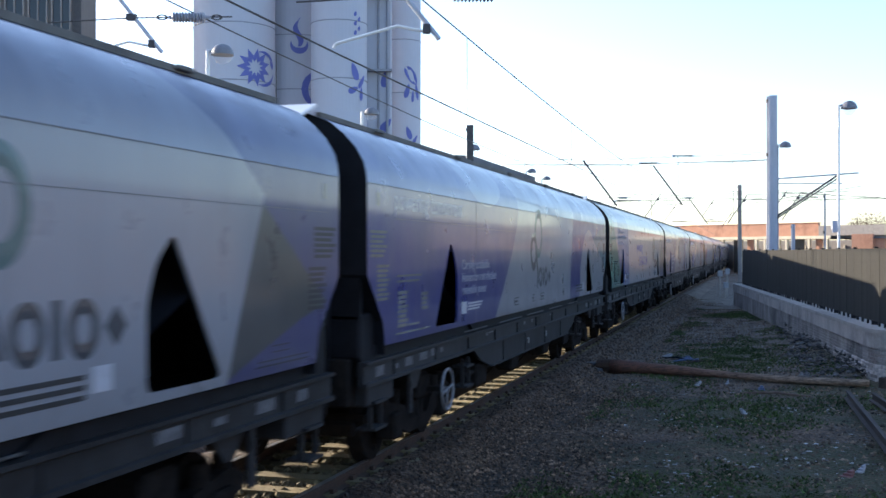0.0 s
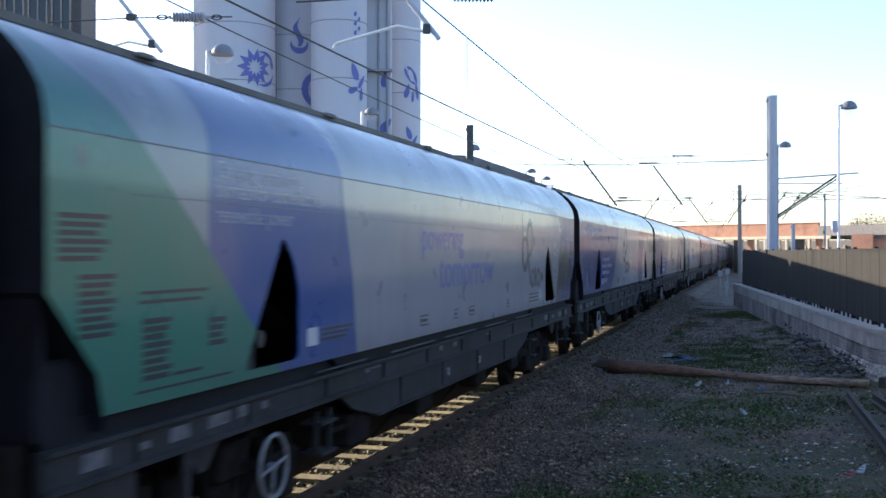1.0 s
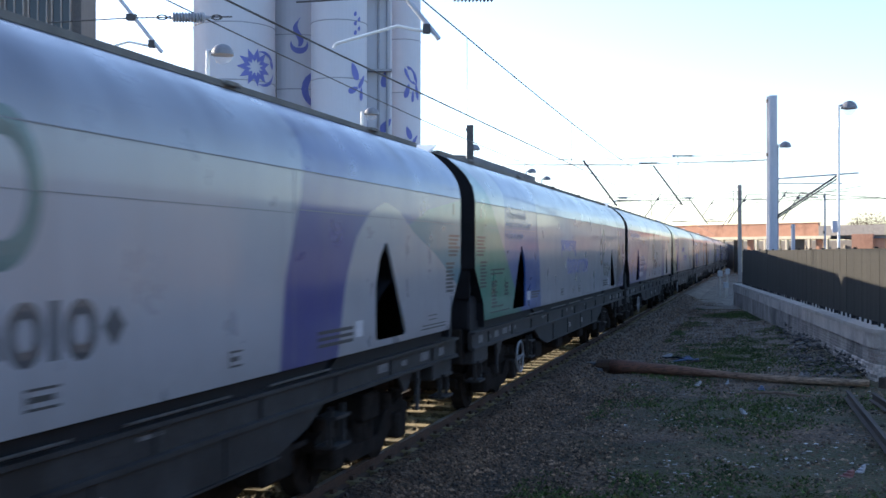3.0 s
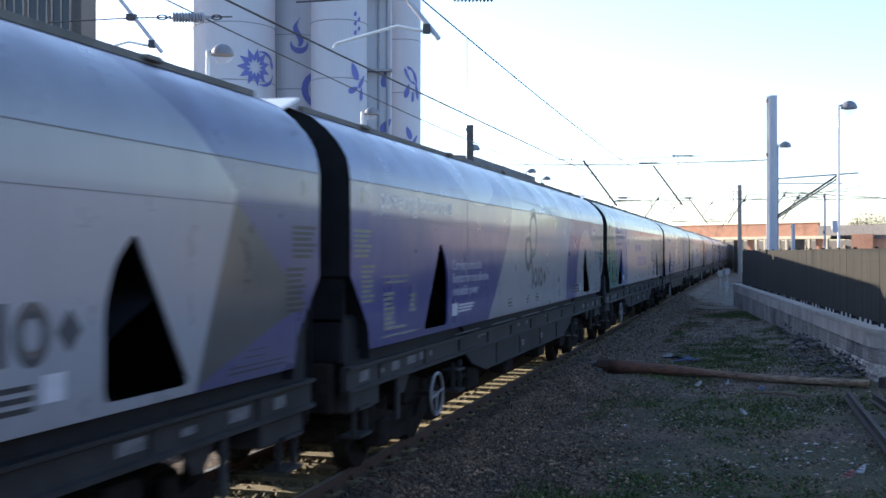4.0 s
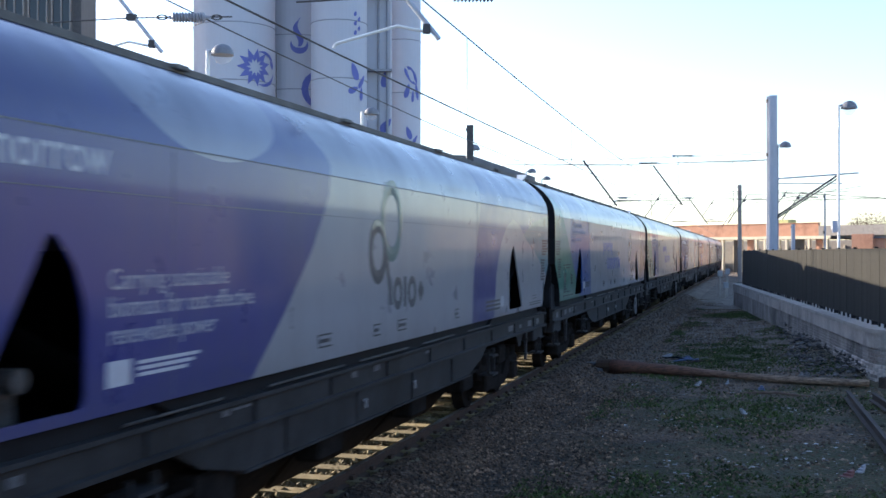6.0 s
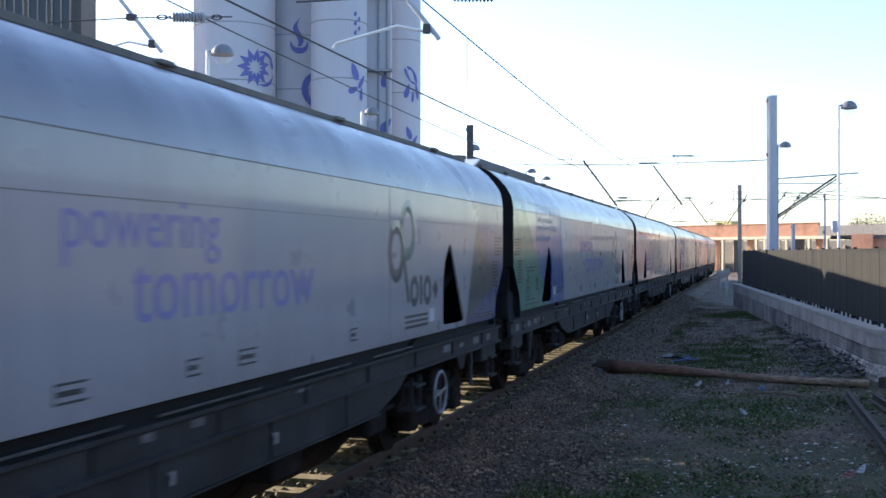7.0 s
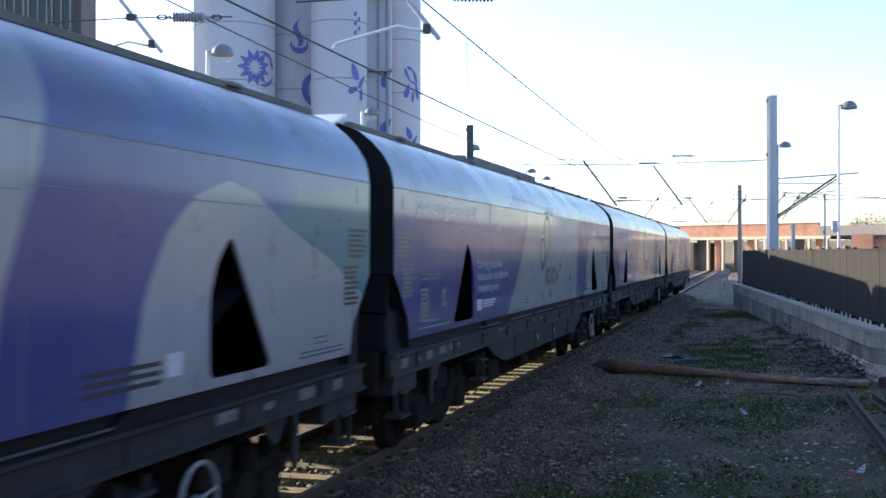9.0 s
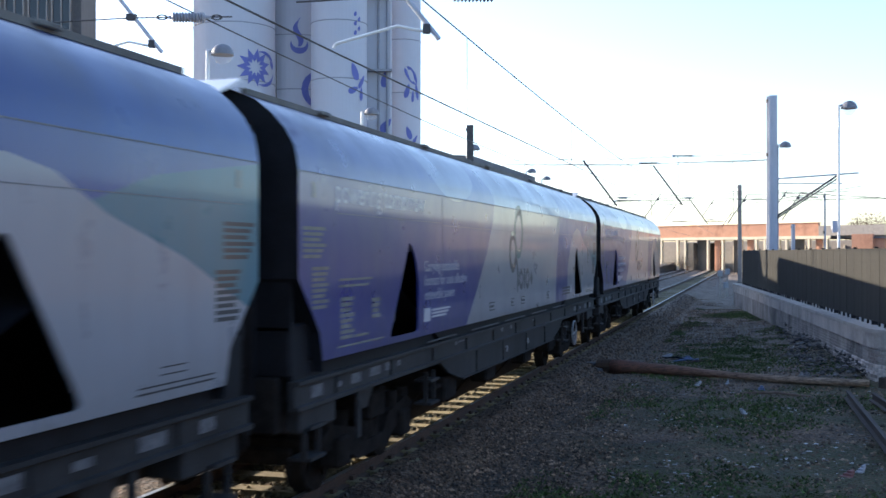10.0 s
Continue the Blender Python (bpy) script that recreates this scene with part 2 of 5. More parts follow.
clear, thin = node(M_BOWL, "ShaderNodeBsdfTransparent"), node(M_BOWL, "ShaderNodeMixShader", Fac=0.14)
link(M_BOWL, clear.outputs[0], thin.inputs[1]), link(M_BOWL, bsdf.outputs[0], thin.inputs[2])
link(M_BOWL, thin.outputs[0], M_BOWL.node_tree.nodes["Material Output"].inputs[0])
M_GLASS, bsdf = blank("dark_window_glass", 0.06)
bsdf.inputs["Base Color"].default_value = (0.03, 0.035, 0.04, 1)


def speckle(m, low, high):
    """Each piece of a joined mesh a little lighter or darker than the next."""
    b = m.node_tree.nodes["Principled BSDF"]
    src = b.inputs["Base Color"].links[0].from_socket
    info = m.node_tree.nodes.new("ShaderNodeNewGeometry")
    f = math_node(m, "ADD", low, math_node(m, "MULTIPLY", math_node(m, "POWER", info.outputs["Random Per Island"], 2.0), high - low))
    n = m.node_tree.nodes.new("ShaderNodeHueSaturation")
    link(m, src, n.inputs["Color"]), link(m, f, n.inputs["Value"])
    link(m, n.outputs[0], b.inputs["Base Color"])


def rail_stain(m):
    """Brown rust thrown off the rail on the stones beside it."""
    b = m.node_tree.nodes["Principled BSDF"]
    src = b.inputs["Base Color"].links[0].from_socket
    sep = m.node_tree.nodes.new("ShaderNodeSeparateXYZ")
    link(m, m.node_tree.nodes.new("ShaderNodeTexCoord").outputs["Object"], sep.inputs[0])
    away = math_node(m, "ADD", sep.outputs["X"], math_node(m, "MULTIPLY", grain(m, 1.5, 4.0), 0.5))
    link(m, mix(m, ramp(m, math_node(m, "DIVIDE", away, 4.0), [(0.34, 0.85), (0.46, 0.0)]), src, (0.034, 0.020, 0.014)), b.inputs["Base Color"])


speckle(M_STONE, 0.3, 2.6)
rail_stain(M_STONE)
speckle(M_TRACKSTONE, 0.5, 1.9)
speckle(M_GRASS, 0.5, 1.8)
speckle(M_PALESTONE, 0.4, 1.5)
speckle(M_RUBBLE, 0.4, 1.8)
varnish(M_INK, M_MARK, M_INKWHITE, M_INKPALE, M_INKBLUE, M_INKYELLOW, M_INKTEAL)
vary(M_SLEEPER, 0.6, 1.35)
vary(M_WALLBRICK, 0.5, 1.5)
vary(M_PANEL, 0.94, 1.06)


def ground_material():
    """Dark cinders and gravel with mossy grass in patches."""
    m, b = blank("cinder_gravel_and_moss", 0.92)
    big = grain(m, 0.28, 5.0, 0.6)
    stone = node(m, "ShaderNodeTexVoronoi", Scale=17.0)
    co = m.node_tree.nodes.new("ShaderNodeTexCoord").outputs["Object"]
    link(m, co, stone.inputs["Vector"])
    cell = m.node_tree.nodes.new("ShaderNodeSeparateColor")
    link(m, stone.outputs["Color"], cell.inputs[0])
    grit = mix(m, cell.outputs[0], (0.035, 0.020, 0.010), (0.158, 0.096, 0.052))
    grit = mix(m, ramp(m, grain(m, 1.1, 6.0, 0.7), [(0.46, 0.0), (0.6, 0.85)]), grit, (0.019, 0.014, 0.009))
    place = m.node_tree.nodes.new("ShaderNodeSeparateXYZ")
    link(m, co, place.inputs[0])
    # paler further up the line: distance haze put into the ground colour
    far_haze = math_node(m, "MULTIPLY", ramp(m, math_node(m, "DIVIDE", place.outputs["Y"], 100.0), [(0.16, 0.0), (0.40, 0.95)]), ramp(m, grain(m, 1.2, 5.0), [(0.3, 0.3), (0.7, 1.0)]))
    grit = mix(m, far_haze, grit, (0.27, 0.222, 0.178))
    moss = mix(m, grain(m, 25.0), (0.022, 0.029, 0.006), (0.060, 0.066, 0.017))
    moss = mix(m, math_node(m, "MULTIPLY", cell.outputs[1], 0.5), moss, grit)
    f = math_node(m, "ADD", math_node(m, "MULTIPLY", big, 0.8), math_node(m, "MULTIPLY", grain(m, 6.0, 5.0, 0.7), 0.3))
    sep = m.node_tree.nodes.new("ShaderNodeSeparateXYZ")
    link(m, co, sep.inputs[0])
    # no moss grows on the ballast beside the rails
    away = math_node(m, "MULTIPLY", ramp(m, math_node(m, "DIVIDE", sep.outputs["X"], 10.0), [(0.20, 0.0), (0.42, 1.0)]), ramp(m, math_node(m, "DIVIDE", sep.outputs["Y"], 100.0), [(0.24, 1.0), (0.42, 0.15)]))
    col = mix(m, math_node(m, "MULTIPLY", ramp(m, f, [(0.48, 0.0), (0.56, 0.95)]), away), grit, moss)
    link(m, col, b.inputs["Base Color"])
    n = node(m, "ShaderNodeBump", Strength=1.0, Distance=0.05)
    link(m, math_node(m, "ADD", stone.outputs["Distance"], math_node(m, "MULTIPLY", grain(m, 7.0), 0.8)), n.inputs["Height"])
    link(m, n.outputs[0], b.inputs["Normal"])
    return m


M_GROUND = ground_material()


# ---- mesh helpers ----
def mesh_of(name, bm, material, smooth=False):
    bmesh.ops.recalc_face_normals(bm, faces=bm.faces)
    me = bpy.data.meshes.new(name)
    bm.to_mesh(me)
    bm.free()
    for mt in (material if isinstance(material, (list, tuple)) else [material]):
        me.materials.append(mt)
    if smooth:
        for p in me.polygons:
            p.use_smooth = True
    return me


def part(name, bm, material, parent=None, label="", smooth=False, at=None):
    ob = new(name, mesh_of(name, bm, material, smooth) if isinstance(bm, bmesh.types.BMesh) else bm)
    ob.parent = parent
    if at is not None:
        ob.matrix_basis = at
    return tagged(ob, label)


def thing(name, at=None, label="", category="", group="", kind=""):
    ob = new(name)
    ob.empty_display_size = 0.3
    if at is not None:
        ob.matrix_basis = at
    return tagged(ob, label, category, group, kind)


def box(bm, x0, x1, y0, y1, z0, z1, bevel=0.0):
    r = bmesh.ops.create_cube(bm, size=1.0)
    bmesh.ops.scale(bm, vec=(x1 - x0, y1 - y0, z1 - z0), verts=r["verts"])
    bmesh.ops.translate(bm, vec=((x0 + x1) / 2, (y0 + y1) / 2, (z0 + z1) / 2), verts=r["verts"])
    if bevel:
        bmesh.ops.bevel(bm, geom=list({e for v in r["verts"] for e in v.link_edges}), offset=bevel, segments=1, affect="EDGES")
    return bm


def bmesh_box(*a):
    return box(bmesh.new(), *a)


def boxes(*args):
    bm = bmesh.new()
    for a in args:
        box(bm, *a)
    return bm


def rod(bm, a, b, r0, r1=None, seg=8):
    """A round bar from a to b."""
    a, b = Vector(a), Vector(b)
    d = b - a
    m = Matrix.Translation((a + b) / 2) @ d.to_track_quat("Z", "Y").to_matrix().to_4x4()
    bmesh.ops.create_cone(bm, cap_ends=True, segments=seg, radius1=r0, radius2=r0 if r1 is None else r1, depth=d.length, matrix=m)
    return bm


def rods(r, *pairs, seg=8):
    bm = bmesh.new()
    for a, b in pairs:
        rod(bm, a, b, r, seg=seg)
    return bm


def sweep(profile, y0, y1, closed=True, bm=None):
    """A profile in x and z drawn out along y, with its ends closed."""
    bm = bm or bmesh.new()
    a = [bm.verts.new((x, y0, z)) for x, z in profile]
    b = [bm.verts.new((x, y1, z)) for x, z in profile]
    n = len(profile)
    for i in range(n if closed else n - 1):
        bm.faces.new((a[i], a[(i + 1) % n], b[(i + 1) % n], b[i]))
    if closed:
        bm.faces.new(a), bm.faces.new(b[::-1])
    return bm


def torus(bm, centre, axis, R, r, n=28, k=8, scale=(1, 1), flat=1.0):
    """A ring round the x, y or z axis."""
    rows = []
    for i in range(n):
        a = 2 * math.pi * i / n
        row = []
        for j in range(k):
            c = 2 * math.pi * j / k
            p, q, w = (R + r * math.cos(c)) * math.cos(a) * scale[0], (R + r * math.cos(c)) * math.sin(a) * scale[1], r * math.sin(c) * flat
            v = {"x": (w, p, q), "y": (p, w, q), "z": (p, q, w)}[axis]
            row.append(bm.verts.new(Vector(centre) + Vector(v)))
        rows.append(row)
    for i in range(n):
        for j in range(k):
            bm.faces.new((rows[i][j], rows[(i + 1) % n][j], rows[(i + 1) % n][(j + 1) % k], rows[i][(j + 1) % k]))
    return bm


def text_mesh(words, size, material):
    cu = bpy.data.curves.new("words", "FONT")
    cu.body, cu.size, cu.extrude, cu.resolution_u = words, size, 0.0015, 3
    ob = new("words", cu)
    me = bpy.data.meshes.new_from_object(ob.evaluated_get(bpy.context.evaluated_depsgraph_get()))
    bpy.data.objects.remove(ob)
    me.materials.clear()
    me.materials.append(material)
    return me


def letter_meshes(words, size, material):
    """The letters of a painted word, each a mesh of its own."""
    whole = bmesh.new()
    whole.from_mesh(text_mesh(words, size, material))
    groups, seen = [], set()
    for v in whole.verts:
        if v in seen:
            continue
        stack, island = [v], []
        seen.add(v)
        while stack:
            u = stack.pop()
            island.append(u)
            for e in u.link_edges:
                o = e.other_vert(u)
                if o not in seen:
                    seen.add(o)
                    stack.append(o)
        lo, hi = min(u.co.x for u in island), max(u.co.x for u in island)
        for g in groups:
            if min(hi, g[1]) - max(lo, g[0]) > 0.5 * min(hi - lo, g[1] - g[0]):
                g[0], g[1] = min(lo, g[0]), max(hi, g[1])
                g[2].extend(island)
                break
        else:
            groups.append([lo, hi, island])
    out = []
    for lo, hi, island in sorted(groups, key=lambda g: g[0]):
        bm, back = bmesh.new(), {}
        for u in island:
            back[u] = bm.verts.new(u.co)
        for f in {f for u in island for f in u.link_faces}:
            bm.faces.new([back[u] for u in f.verts])
        out.append(mesh_of("letter", bm, material))
    whole.free()
    return out


# ---- ground and track ----
def wall_x(y):
    """The face of the platform end wall."""
    return 7.76 - 0.1022 * (y - 23.66)


def ground_z(x, y):
    """Gently uneven, and banked up a little against the platform wall."""
    z = -0.25
    if 2.0 < x < 14 and -5 < y < 80:
        z += 0.05 * noise.noise((x * 0.45, y * 0.3, 0)) + 0.03 * noise.noise((x * 1.3, y * 1.1, 3))
        if 21 < y < 60:
            f = min(1.0, max(0.0, (x - wall_x(max(y, 25.0)) + 1.5) / 1.5))
            z += 0.2 * f * f * max(0.0, min(1.0, (y - 24.3) / 2, (60 - y) / 20))
    return z


def build_ground():
    bm = bmesh.new()
    xs = [-900, -300, -120, -60, -30, -14] + [-8 + 0.5 * i for i in range(49)] + [20, 30, 60, 120, 300, 900]
    ys = [-900, -300, -120, -40] + [-10 + 1.0 * i for i in range(90)] + [90, 120, 160, 220, 320, 500, 900, 2500]
    grid = []
    for y in ys:
        row = []
        for x in xs:
            row.append(bm.verts.new((x, y, ground_z(x, y))))
        grid.append(row)
    for i in range(len(ys) - 1):
        for j in range(len(xs) - 1):
            bm.faces.new((grid[i][j], grid[i][j + 1], grid[i + 1][j + 1], grid[i + 1][j]))
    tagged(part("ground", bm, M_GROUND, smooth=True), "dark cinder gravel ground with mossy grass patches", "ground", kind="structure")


RAIL_Z = 0.13      # running surface of the rails
RAIL = [(-0.07, -0.16), (-0.07, -0.145), (-0.012, -0.125), (-0.012, -0.045), (-0.036, -0.03), (-0.036, -0.004), (-0.028, 0.0),
        (0.028, 0.0), (0.036, -0.004), (0.036, -0.03), (0.012, -0.045), (0.012, -0.125), (0.07, -0.145), (0.07, -0.16)]


def build_track(x0, y0, y1, label, sleepers):
    track = thing("track", pose(x0, 0, RAIL_Z), label, "railway track", "running tracks", "structure")
    bed = sweep([(-2.1, -0.42), (-1.6, -0.11), (-0.95, -0.105), (-0.84, -0.17), (0.84, -0.17), (0.95, -0.105), (1.25, -0.115), (1.95, -0.41)], y0, y1, False)
    part("ballast_bed", bed, M_GROUND, track, "grey stone ballast bed")
    for s in (-0.75, 0.75):
        rail = part("rail", sweep([(x + s, z) for x, z in RAIL], y0, y1), M_RUST, track, "rusty steel rail with a polished head")
        part("rail_head", boxes((s - 0.03, s + 0.03, y0, y1, -0.004, 0.002)), M_RAILTOP, rail, "bright worn running surface")
    if sleepers:
        bm = sweep([(-1.25, -0.2), (-1.25, -0.14), (-1.18, -0.115), (1.18, -0.115), (1.25, -0.14), (1.25, -0.2)], -0.13, 0.13)
        me = mesh_of("sleeper", bm, M_SLEEPER)
        clip = mesh_of("rail_clip", boxes((-0.09, -0.045, -0.06, 0.06, -0.12, -0.07), (0.045, 0.09, -0.06, 0.06, -0.12, -0.07)), M_RUST)
        for i in range(250):
            o = part("sleeper", me, None, track, at=pose(random.uniform(-0.02, 0.02), 1.0 + i * 0.65, random.uniform(-0.008, 0.006) - (0.045 if i > 95 else 0.0), 0, 0, random.uniform(-0.5, 0.5)))
            if i < 60:
                for s in (-0.75, 0.75):
                    part("rail_clip", clip, None, o, at=pose(s, 0, 0))
        far = bmesh.new()
        for i in range(200):
            box(far, -1.25, 1.25, 163.5 + i * 0.65 - 0.13, 163.5 + i * 0.65 + 0.13, -0.24, -0.162)
        tagged(part("far_sleepers", far, M_SLEEPER, track), kind="stuff")
    return track


def scatter(name, label, spots, material, size, shape, tall=0.7):
    """Many small stones, chips or blades in one mesh."""
    base = np.array(shape[0], float)
    faces = np.array(shape[1], int)
    n = len(spots)
    sc = size[0] + (size[1] - size[0]) * np.random.rand(n) ** 2
    a = np.random.rand(n) * 2 * np.pi
    jit = base[None] * (0.75 + 0.5 * np.random.rand(n, len(base), 1))
    jit = jit * sc[:, None, None]
    jit[:, :, 2] *= tall
    x = jit[:, :, 0] * np.cos(a)[:, None] - jit[:, :, 1] * np.sin(a)[:, None]
    y = jit[:, :, 0] * np.sin(a)[:, None] + jit[:, :, 1] * np.cos(a)[:, None]
    v = np.stack([x, y, jit[:, :, 2]], -1) + np.array(spots)[:, None, :]
    f = faces[None] + (np.arange(n) * len(base))[:, None, None]
    me = bpy.data.meshes.new(name)
    me.from_pydata(v.reshape(-1, 3).tolist(), [], f.reshape(-1, faces.shape[1]).tolist())
    me.materials.append(material)
    return tagged(new(name, me), label, name.replace("_", " "), kind="stuff")


OCTA = ([(1, 0, 0), (0, 1, 0), (-1, 0, 0), (0, -1, 0), (0.1, 0.1, 1), (0, 0, -1)],
        [(0, 1, 4), (1, 2, 4), (2, 3, 4), (3, 0, 4), (1, 0, 5), (2, 1, 5), (3, 2, 5), (0, 3, 5)])
TUFT = ([(-0.25, 0, 0), (0.25, 0, 0), (0.5, 0.3, 1), (0, -0.25, 0), (0, 0.25, 0), (-0.4, -0.2, 0.9), (0.2, -0.2, 0), (-0.1, 0.2, 0), (0.1, -0.6, 0.8)],
        [(0, 1, 2), (3, 4, 5), (6, 7, 8)])
CHIP = ([(-1, -0.5, 0), (1, -0.4, 0.1), (0.9, 0.5, 0.35), (-0.8, 0.6, 0.15), (0, 0, 0.5)], [(0, 1, 4), (1, 2, 4), (2, 3, 4), (3, 0, 4)])


def build_scatter():
    # ballast shoulder by the near rail
    pts = []
    for _ in range(42000):
        y = 7 + 60 * random.random() ** 2.1
        x = random.triangular(0.85, 3.6, 1.6)
        top = 0.02 if x < 1.25 else 0.02 - 0.42 * (x - 1.25)
        pts.append((x, y, max(top, -0.255) + random.uniform(-0.012, 0.012)))
    scatter("ballast_stones", "loose grey ballast stones beside the rail", pts, M_STONE, (0.011, 0.036), OCTA)
    pts = []
    for _ in range(12000):
        y = 3 + 60 * random.random() ** 1.5
        pts.append((random.uniform(-0.7, 0.68), y, -0.022 + random.uniform(-0.015, 0.022)))
    scatter("track_ballast", "pale ballast stones between the sleepers", pts, M_TRACKSTONE, (0.025, 0.06), OCTA)
    pts, moss, pale = [], [], []
    for _ in range(26000):
        y = 9 + 46 * random.random() ** 1.6
        x = random.uniform(2.2, min(9.5, wall_x(y) - 0.1) if y > 23 else 10.5)
        if noise.noise((x * 0.35, y * 0.22, 7.0)) + 0.05 * (x - 4.5) < 0.18 + 0.3 * random.random():
            pts.append((x, y, ground_z(x, y)))
    scatter("cinder_stones", "scattered dark cinder stones on the ground", pts, M_STONE, (0.010, 0.045), OCTA)
    for _ in range(150000):
        y = 9 + 46 * random.random() ** 1.5
        x = random.uniform(2.4, min(9.5, wall_x(y) - 0.1) if y > 23 else 10.5)
        f = noise.noise((x * 0.35, y * 0.22, 7.0)) + 0.45 * noise.noise((x * 1.4, y * 0.9, 2.0)) + 0.05 * (x - 4.5)
        if f > -0.14 + 0.42 * random.random():
            moss.append((x, y, ground_z(x, y) - 0.01))
    scatter("grass_tufts", "short dark green grass and moss tufts", moss, M_GRASS, (0.02, 0.085), TUFT, 0.7)
    for _ in range(9000):
        y = 10 + 35 * random.random() ** 1.4
        x = random.uniform(2.6, min(9.5, wall_x(y) - 0.1) if y > 23 else 10.5)
        if random.random() < 0.25 + 0.95 * noise.noise((x * 0.6, y * 0.5, 9.0)):
            pale.append((x, y, ground_z(x, y) + 0.01))
    scatter("pale_chips", "pale stone chips and scraps on the cinders", pale, M_PALESTONE, (0.010, 0.045), CHIP)
    # rubble and broken brick heaped along the foot of the wall
    pts = []
    for _ in range(700):
        y = random.triangular(24.6, 40, 26)
        off = random.random() ** 1.6 * (1.3 if y < 32 else 0.5)
        x = min(wall_x(max(y, 25.3)) - 0.02 - off, 9)
        pts.append((x, y, ground_z(x, y) + max(0.0, 0.22 - 0.2 * off) * random.random()))
    scatter("wall_rubble", "broken brick and mortar rubble along the wall", pts, M_RUBBLE, (0.02, 0.09), OCTA, 0.5)


# ---- platform end wall, fence, platform ----
def build_wall():
    Y1 = 59.5
    wall = thing("platform_wall", None, "low grey limewashed brick platform wall with pale coping", "wall", kind="structure")
    path = []
    y = Y1
    while y > 25.3:
        path.append((wall_x(y), y))
        y -= 0.5
    # the near end bends away from the track
    for i in range(11):
        a = math.pi / 2 * i / 10
        path.append((wall_x(25.3) + 0.9 * (1 - math.cos(a)), 25.3 - 0.9 * math.sin(a)))
    path += [(path[-1][0] + 0.5 * i, path[-1][1]) for i in range(1, 12)]
    def ribbon(off0, off1, z0, z1):
        bm = bmesh.new()
        rows = []
        for i, (x, y) in enumerate(path):
            (xa, ya), (xb, yb) = path[max(i - 1, 0)], path[min(i + 1, len(path) - 1)]
            d = math.hypot(xb - xa, yb - ya)
            nx, ny = -(yb - ya) / d, (xb - xa) / d
            rows.append([bm.verts.new((x + nx * o, y + ny * o, z)) for o, z in ((off0, z0), (off0, z1), (off1, z1), (off1, z0))])
        for a, b in zip(rows, rows[1:]):
            for k in range(4):
                bm.faces.new((a[k], a[(k + 1) % 4], b[(k + 1) % 4], b[k]))
        bm.faces.new(rows[0]), bm.faces.new(rows[-1][::-1])
        return bm
    part("wall_core", ribbon(0.02, 0.42, -0.4, 0.84), M_MORTAR, wall)
    part("coping", ribbon(-0.075, 0.6, 0.84, 0.93), M_COPING, wall, "pale worn concrete coping")
    part("cement_apron", ribbon(-0.045, 0.0, 0.52, 0.84), M_APRON, wall, "stained grey cement render below the coping")
    bm = bmesh.new()
    outline = [(wall_x(59.0) + 0.55, 59.4), (wall_x(26.0) + 0.55, 26.0), (9.0, 25.0), (22.0, 25.0), (22.0, 59.4)]
    lo, hi = [bm.verts.new((x, y, -0.2)) for x, y in outline], [bm.verts.new((x, y, 0.9)) for x, y in outline]
    bm.faces.new(hi)
    for i in range(5):
        bm.faces.new((lo[i], lo[(i + 1) % 5], hi[(i + 1) % 5], hi[i]))
    part("platform_surface", bm, M_PLATFORM, wall, "worn grey asphalt platform")
    bm = bmesh.new()
    box(bm, -0.055, 0.0, -0.107, 0.107, -0.032, 0.032, 0.006)
    me = mesh_of("brick", bm, M_WALLBRICK)
    # courses of bricks along the face, the nearest as single pieces, the rest joined
    run, pieces = 0.0, []
    for (xa, ya), (xb, yb) in zip(path[::-1], path[::-1][1:]):
        length = math.hypot(xb - xa, yb - ya)
        while run < length:
            f = run / length
            pieces.append((xa + (xb - xa) * f, ya + (yb - ya) * f, math.degrees(math.atan2(-(xb - xa), yb - ya))))
            run += 0.225
        run -= length
    count, rest = 0, bmesh.new()
    for course in range(13):
        z = -0.24 + course * 0.075
        for x, y, turn in pieces:
            c, q = math.cos(radians(turn)), math.sin(radians(turn))
            slip, shift = random.uniform(0.012, 0.026), (0.11 if course % 2 else 0.0)
            m = pose(x + c * slip - q * shift, y + q * slip + c * shift, z, 0, 0, turn)
            if 24.0 < y < 29.5 and count < 300:
                part("brick", me, None, wall, at=m)
                count += 1
            else:
                r = bmesh.ops.create_cube(rest, size=1.0, matrix=m @ Matrix.Diagonal((0.055, 0.214, 0.064, 1)))
    tagged(part("brickwork", rest, M_WALLBRICK, wall), kind="stuff")
    # the boarded fence on the coping
    fence = thing("board_fence", None, "tall brown-grey boarded fence on the platform edge", "fence")
    board = mesh_of("board", boxes((-0.012, 0.012, -0.242, 0.242, 0.0, 1.66)), M_PANEL)
    y, i = 57.6, 0
    ang = math.degrees(math.atan(0.1022))
    while y > 22.6:
        x = 7.76 - 0.1022 * (y - 23.66) + 0.30
        part("board", board, None, fence, at=pose(x + (0.004 if i % 2 else 0.0), y, 1.02 + random.uniform(-0.006, 0.006), 0, random.uniform(-0.05, 0.05), ang + random.uniform(-0.06, 0.06)))
        y -= 0.48
        i += 1
    post = mesh_of("fence_post", boxes((0.03, 0.11, -0.05, 0.05, -0.1, 1.72), (-0.03, 0.03, -0.03, 0.03, -0.1, 0.03)), M_BLACK)
    foot = mesh_of("foot", boxes((-0.011, 0.03, -0.05, 0.05, -0.1, 0.03)), M_BLACK)
    y = 57.6
    k = 0
    while y > 22.6:
        x = 7.76 - 0.1022 * (y - 23.66) + 0.30
        part("fence_post" if k % 4 == 0 else "foot", post if k % 4 == 0 else foot, None, fence, at=pose(x, y, 1.0, 0, 0, ang))
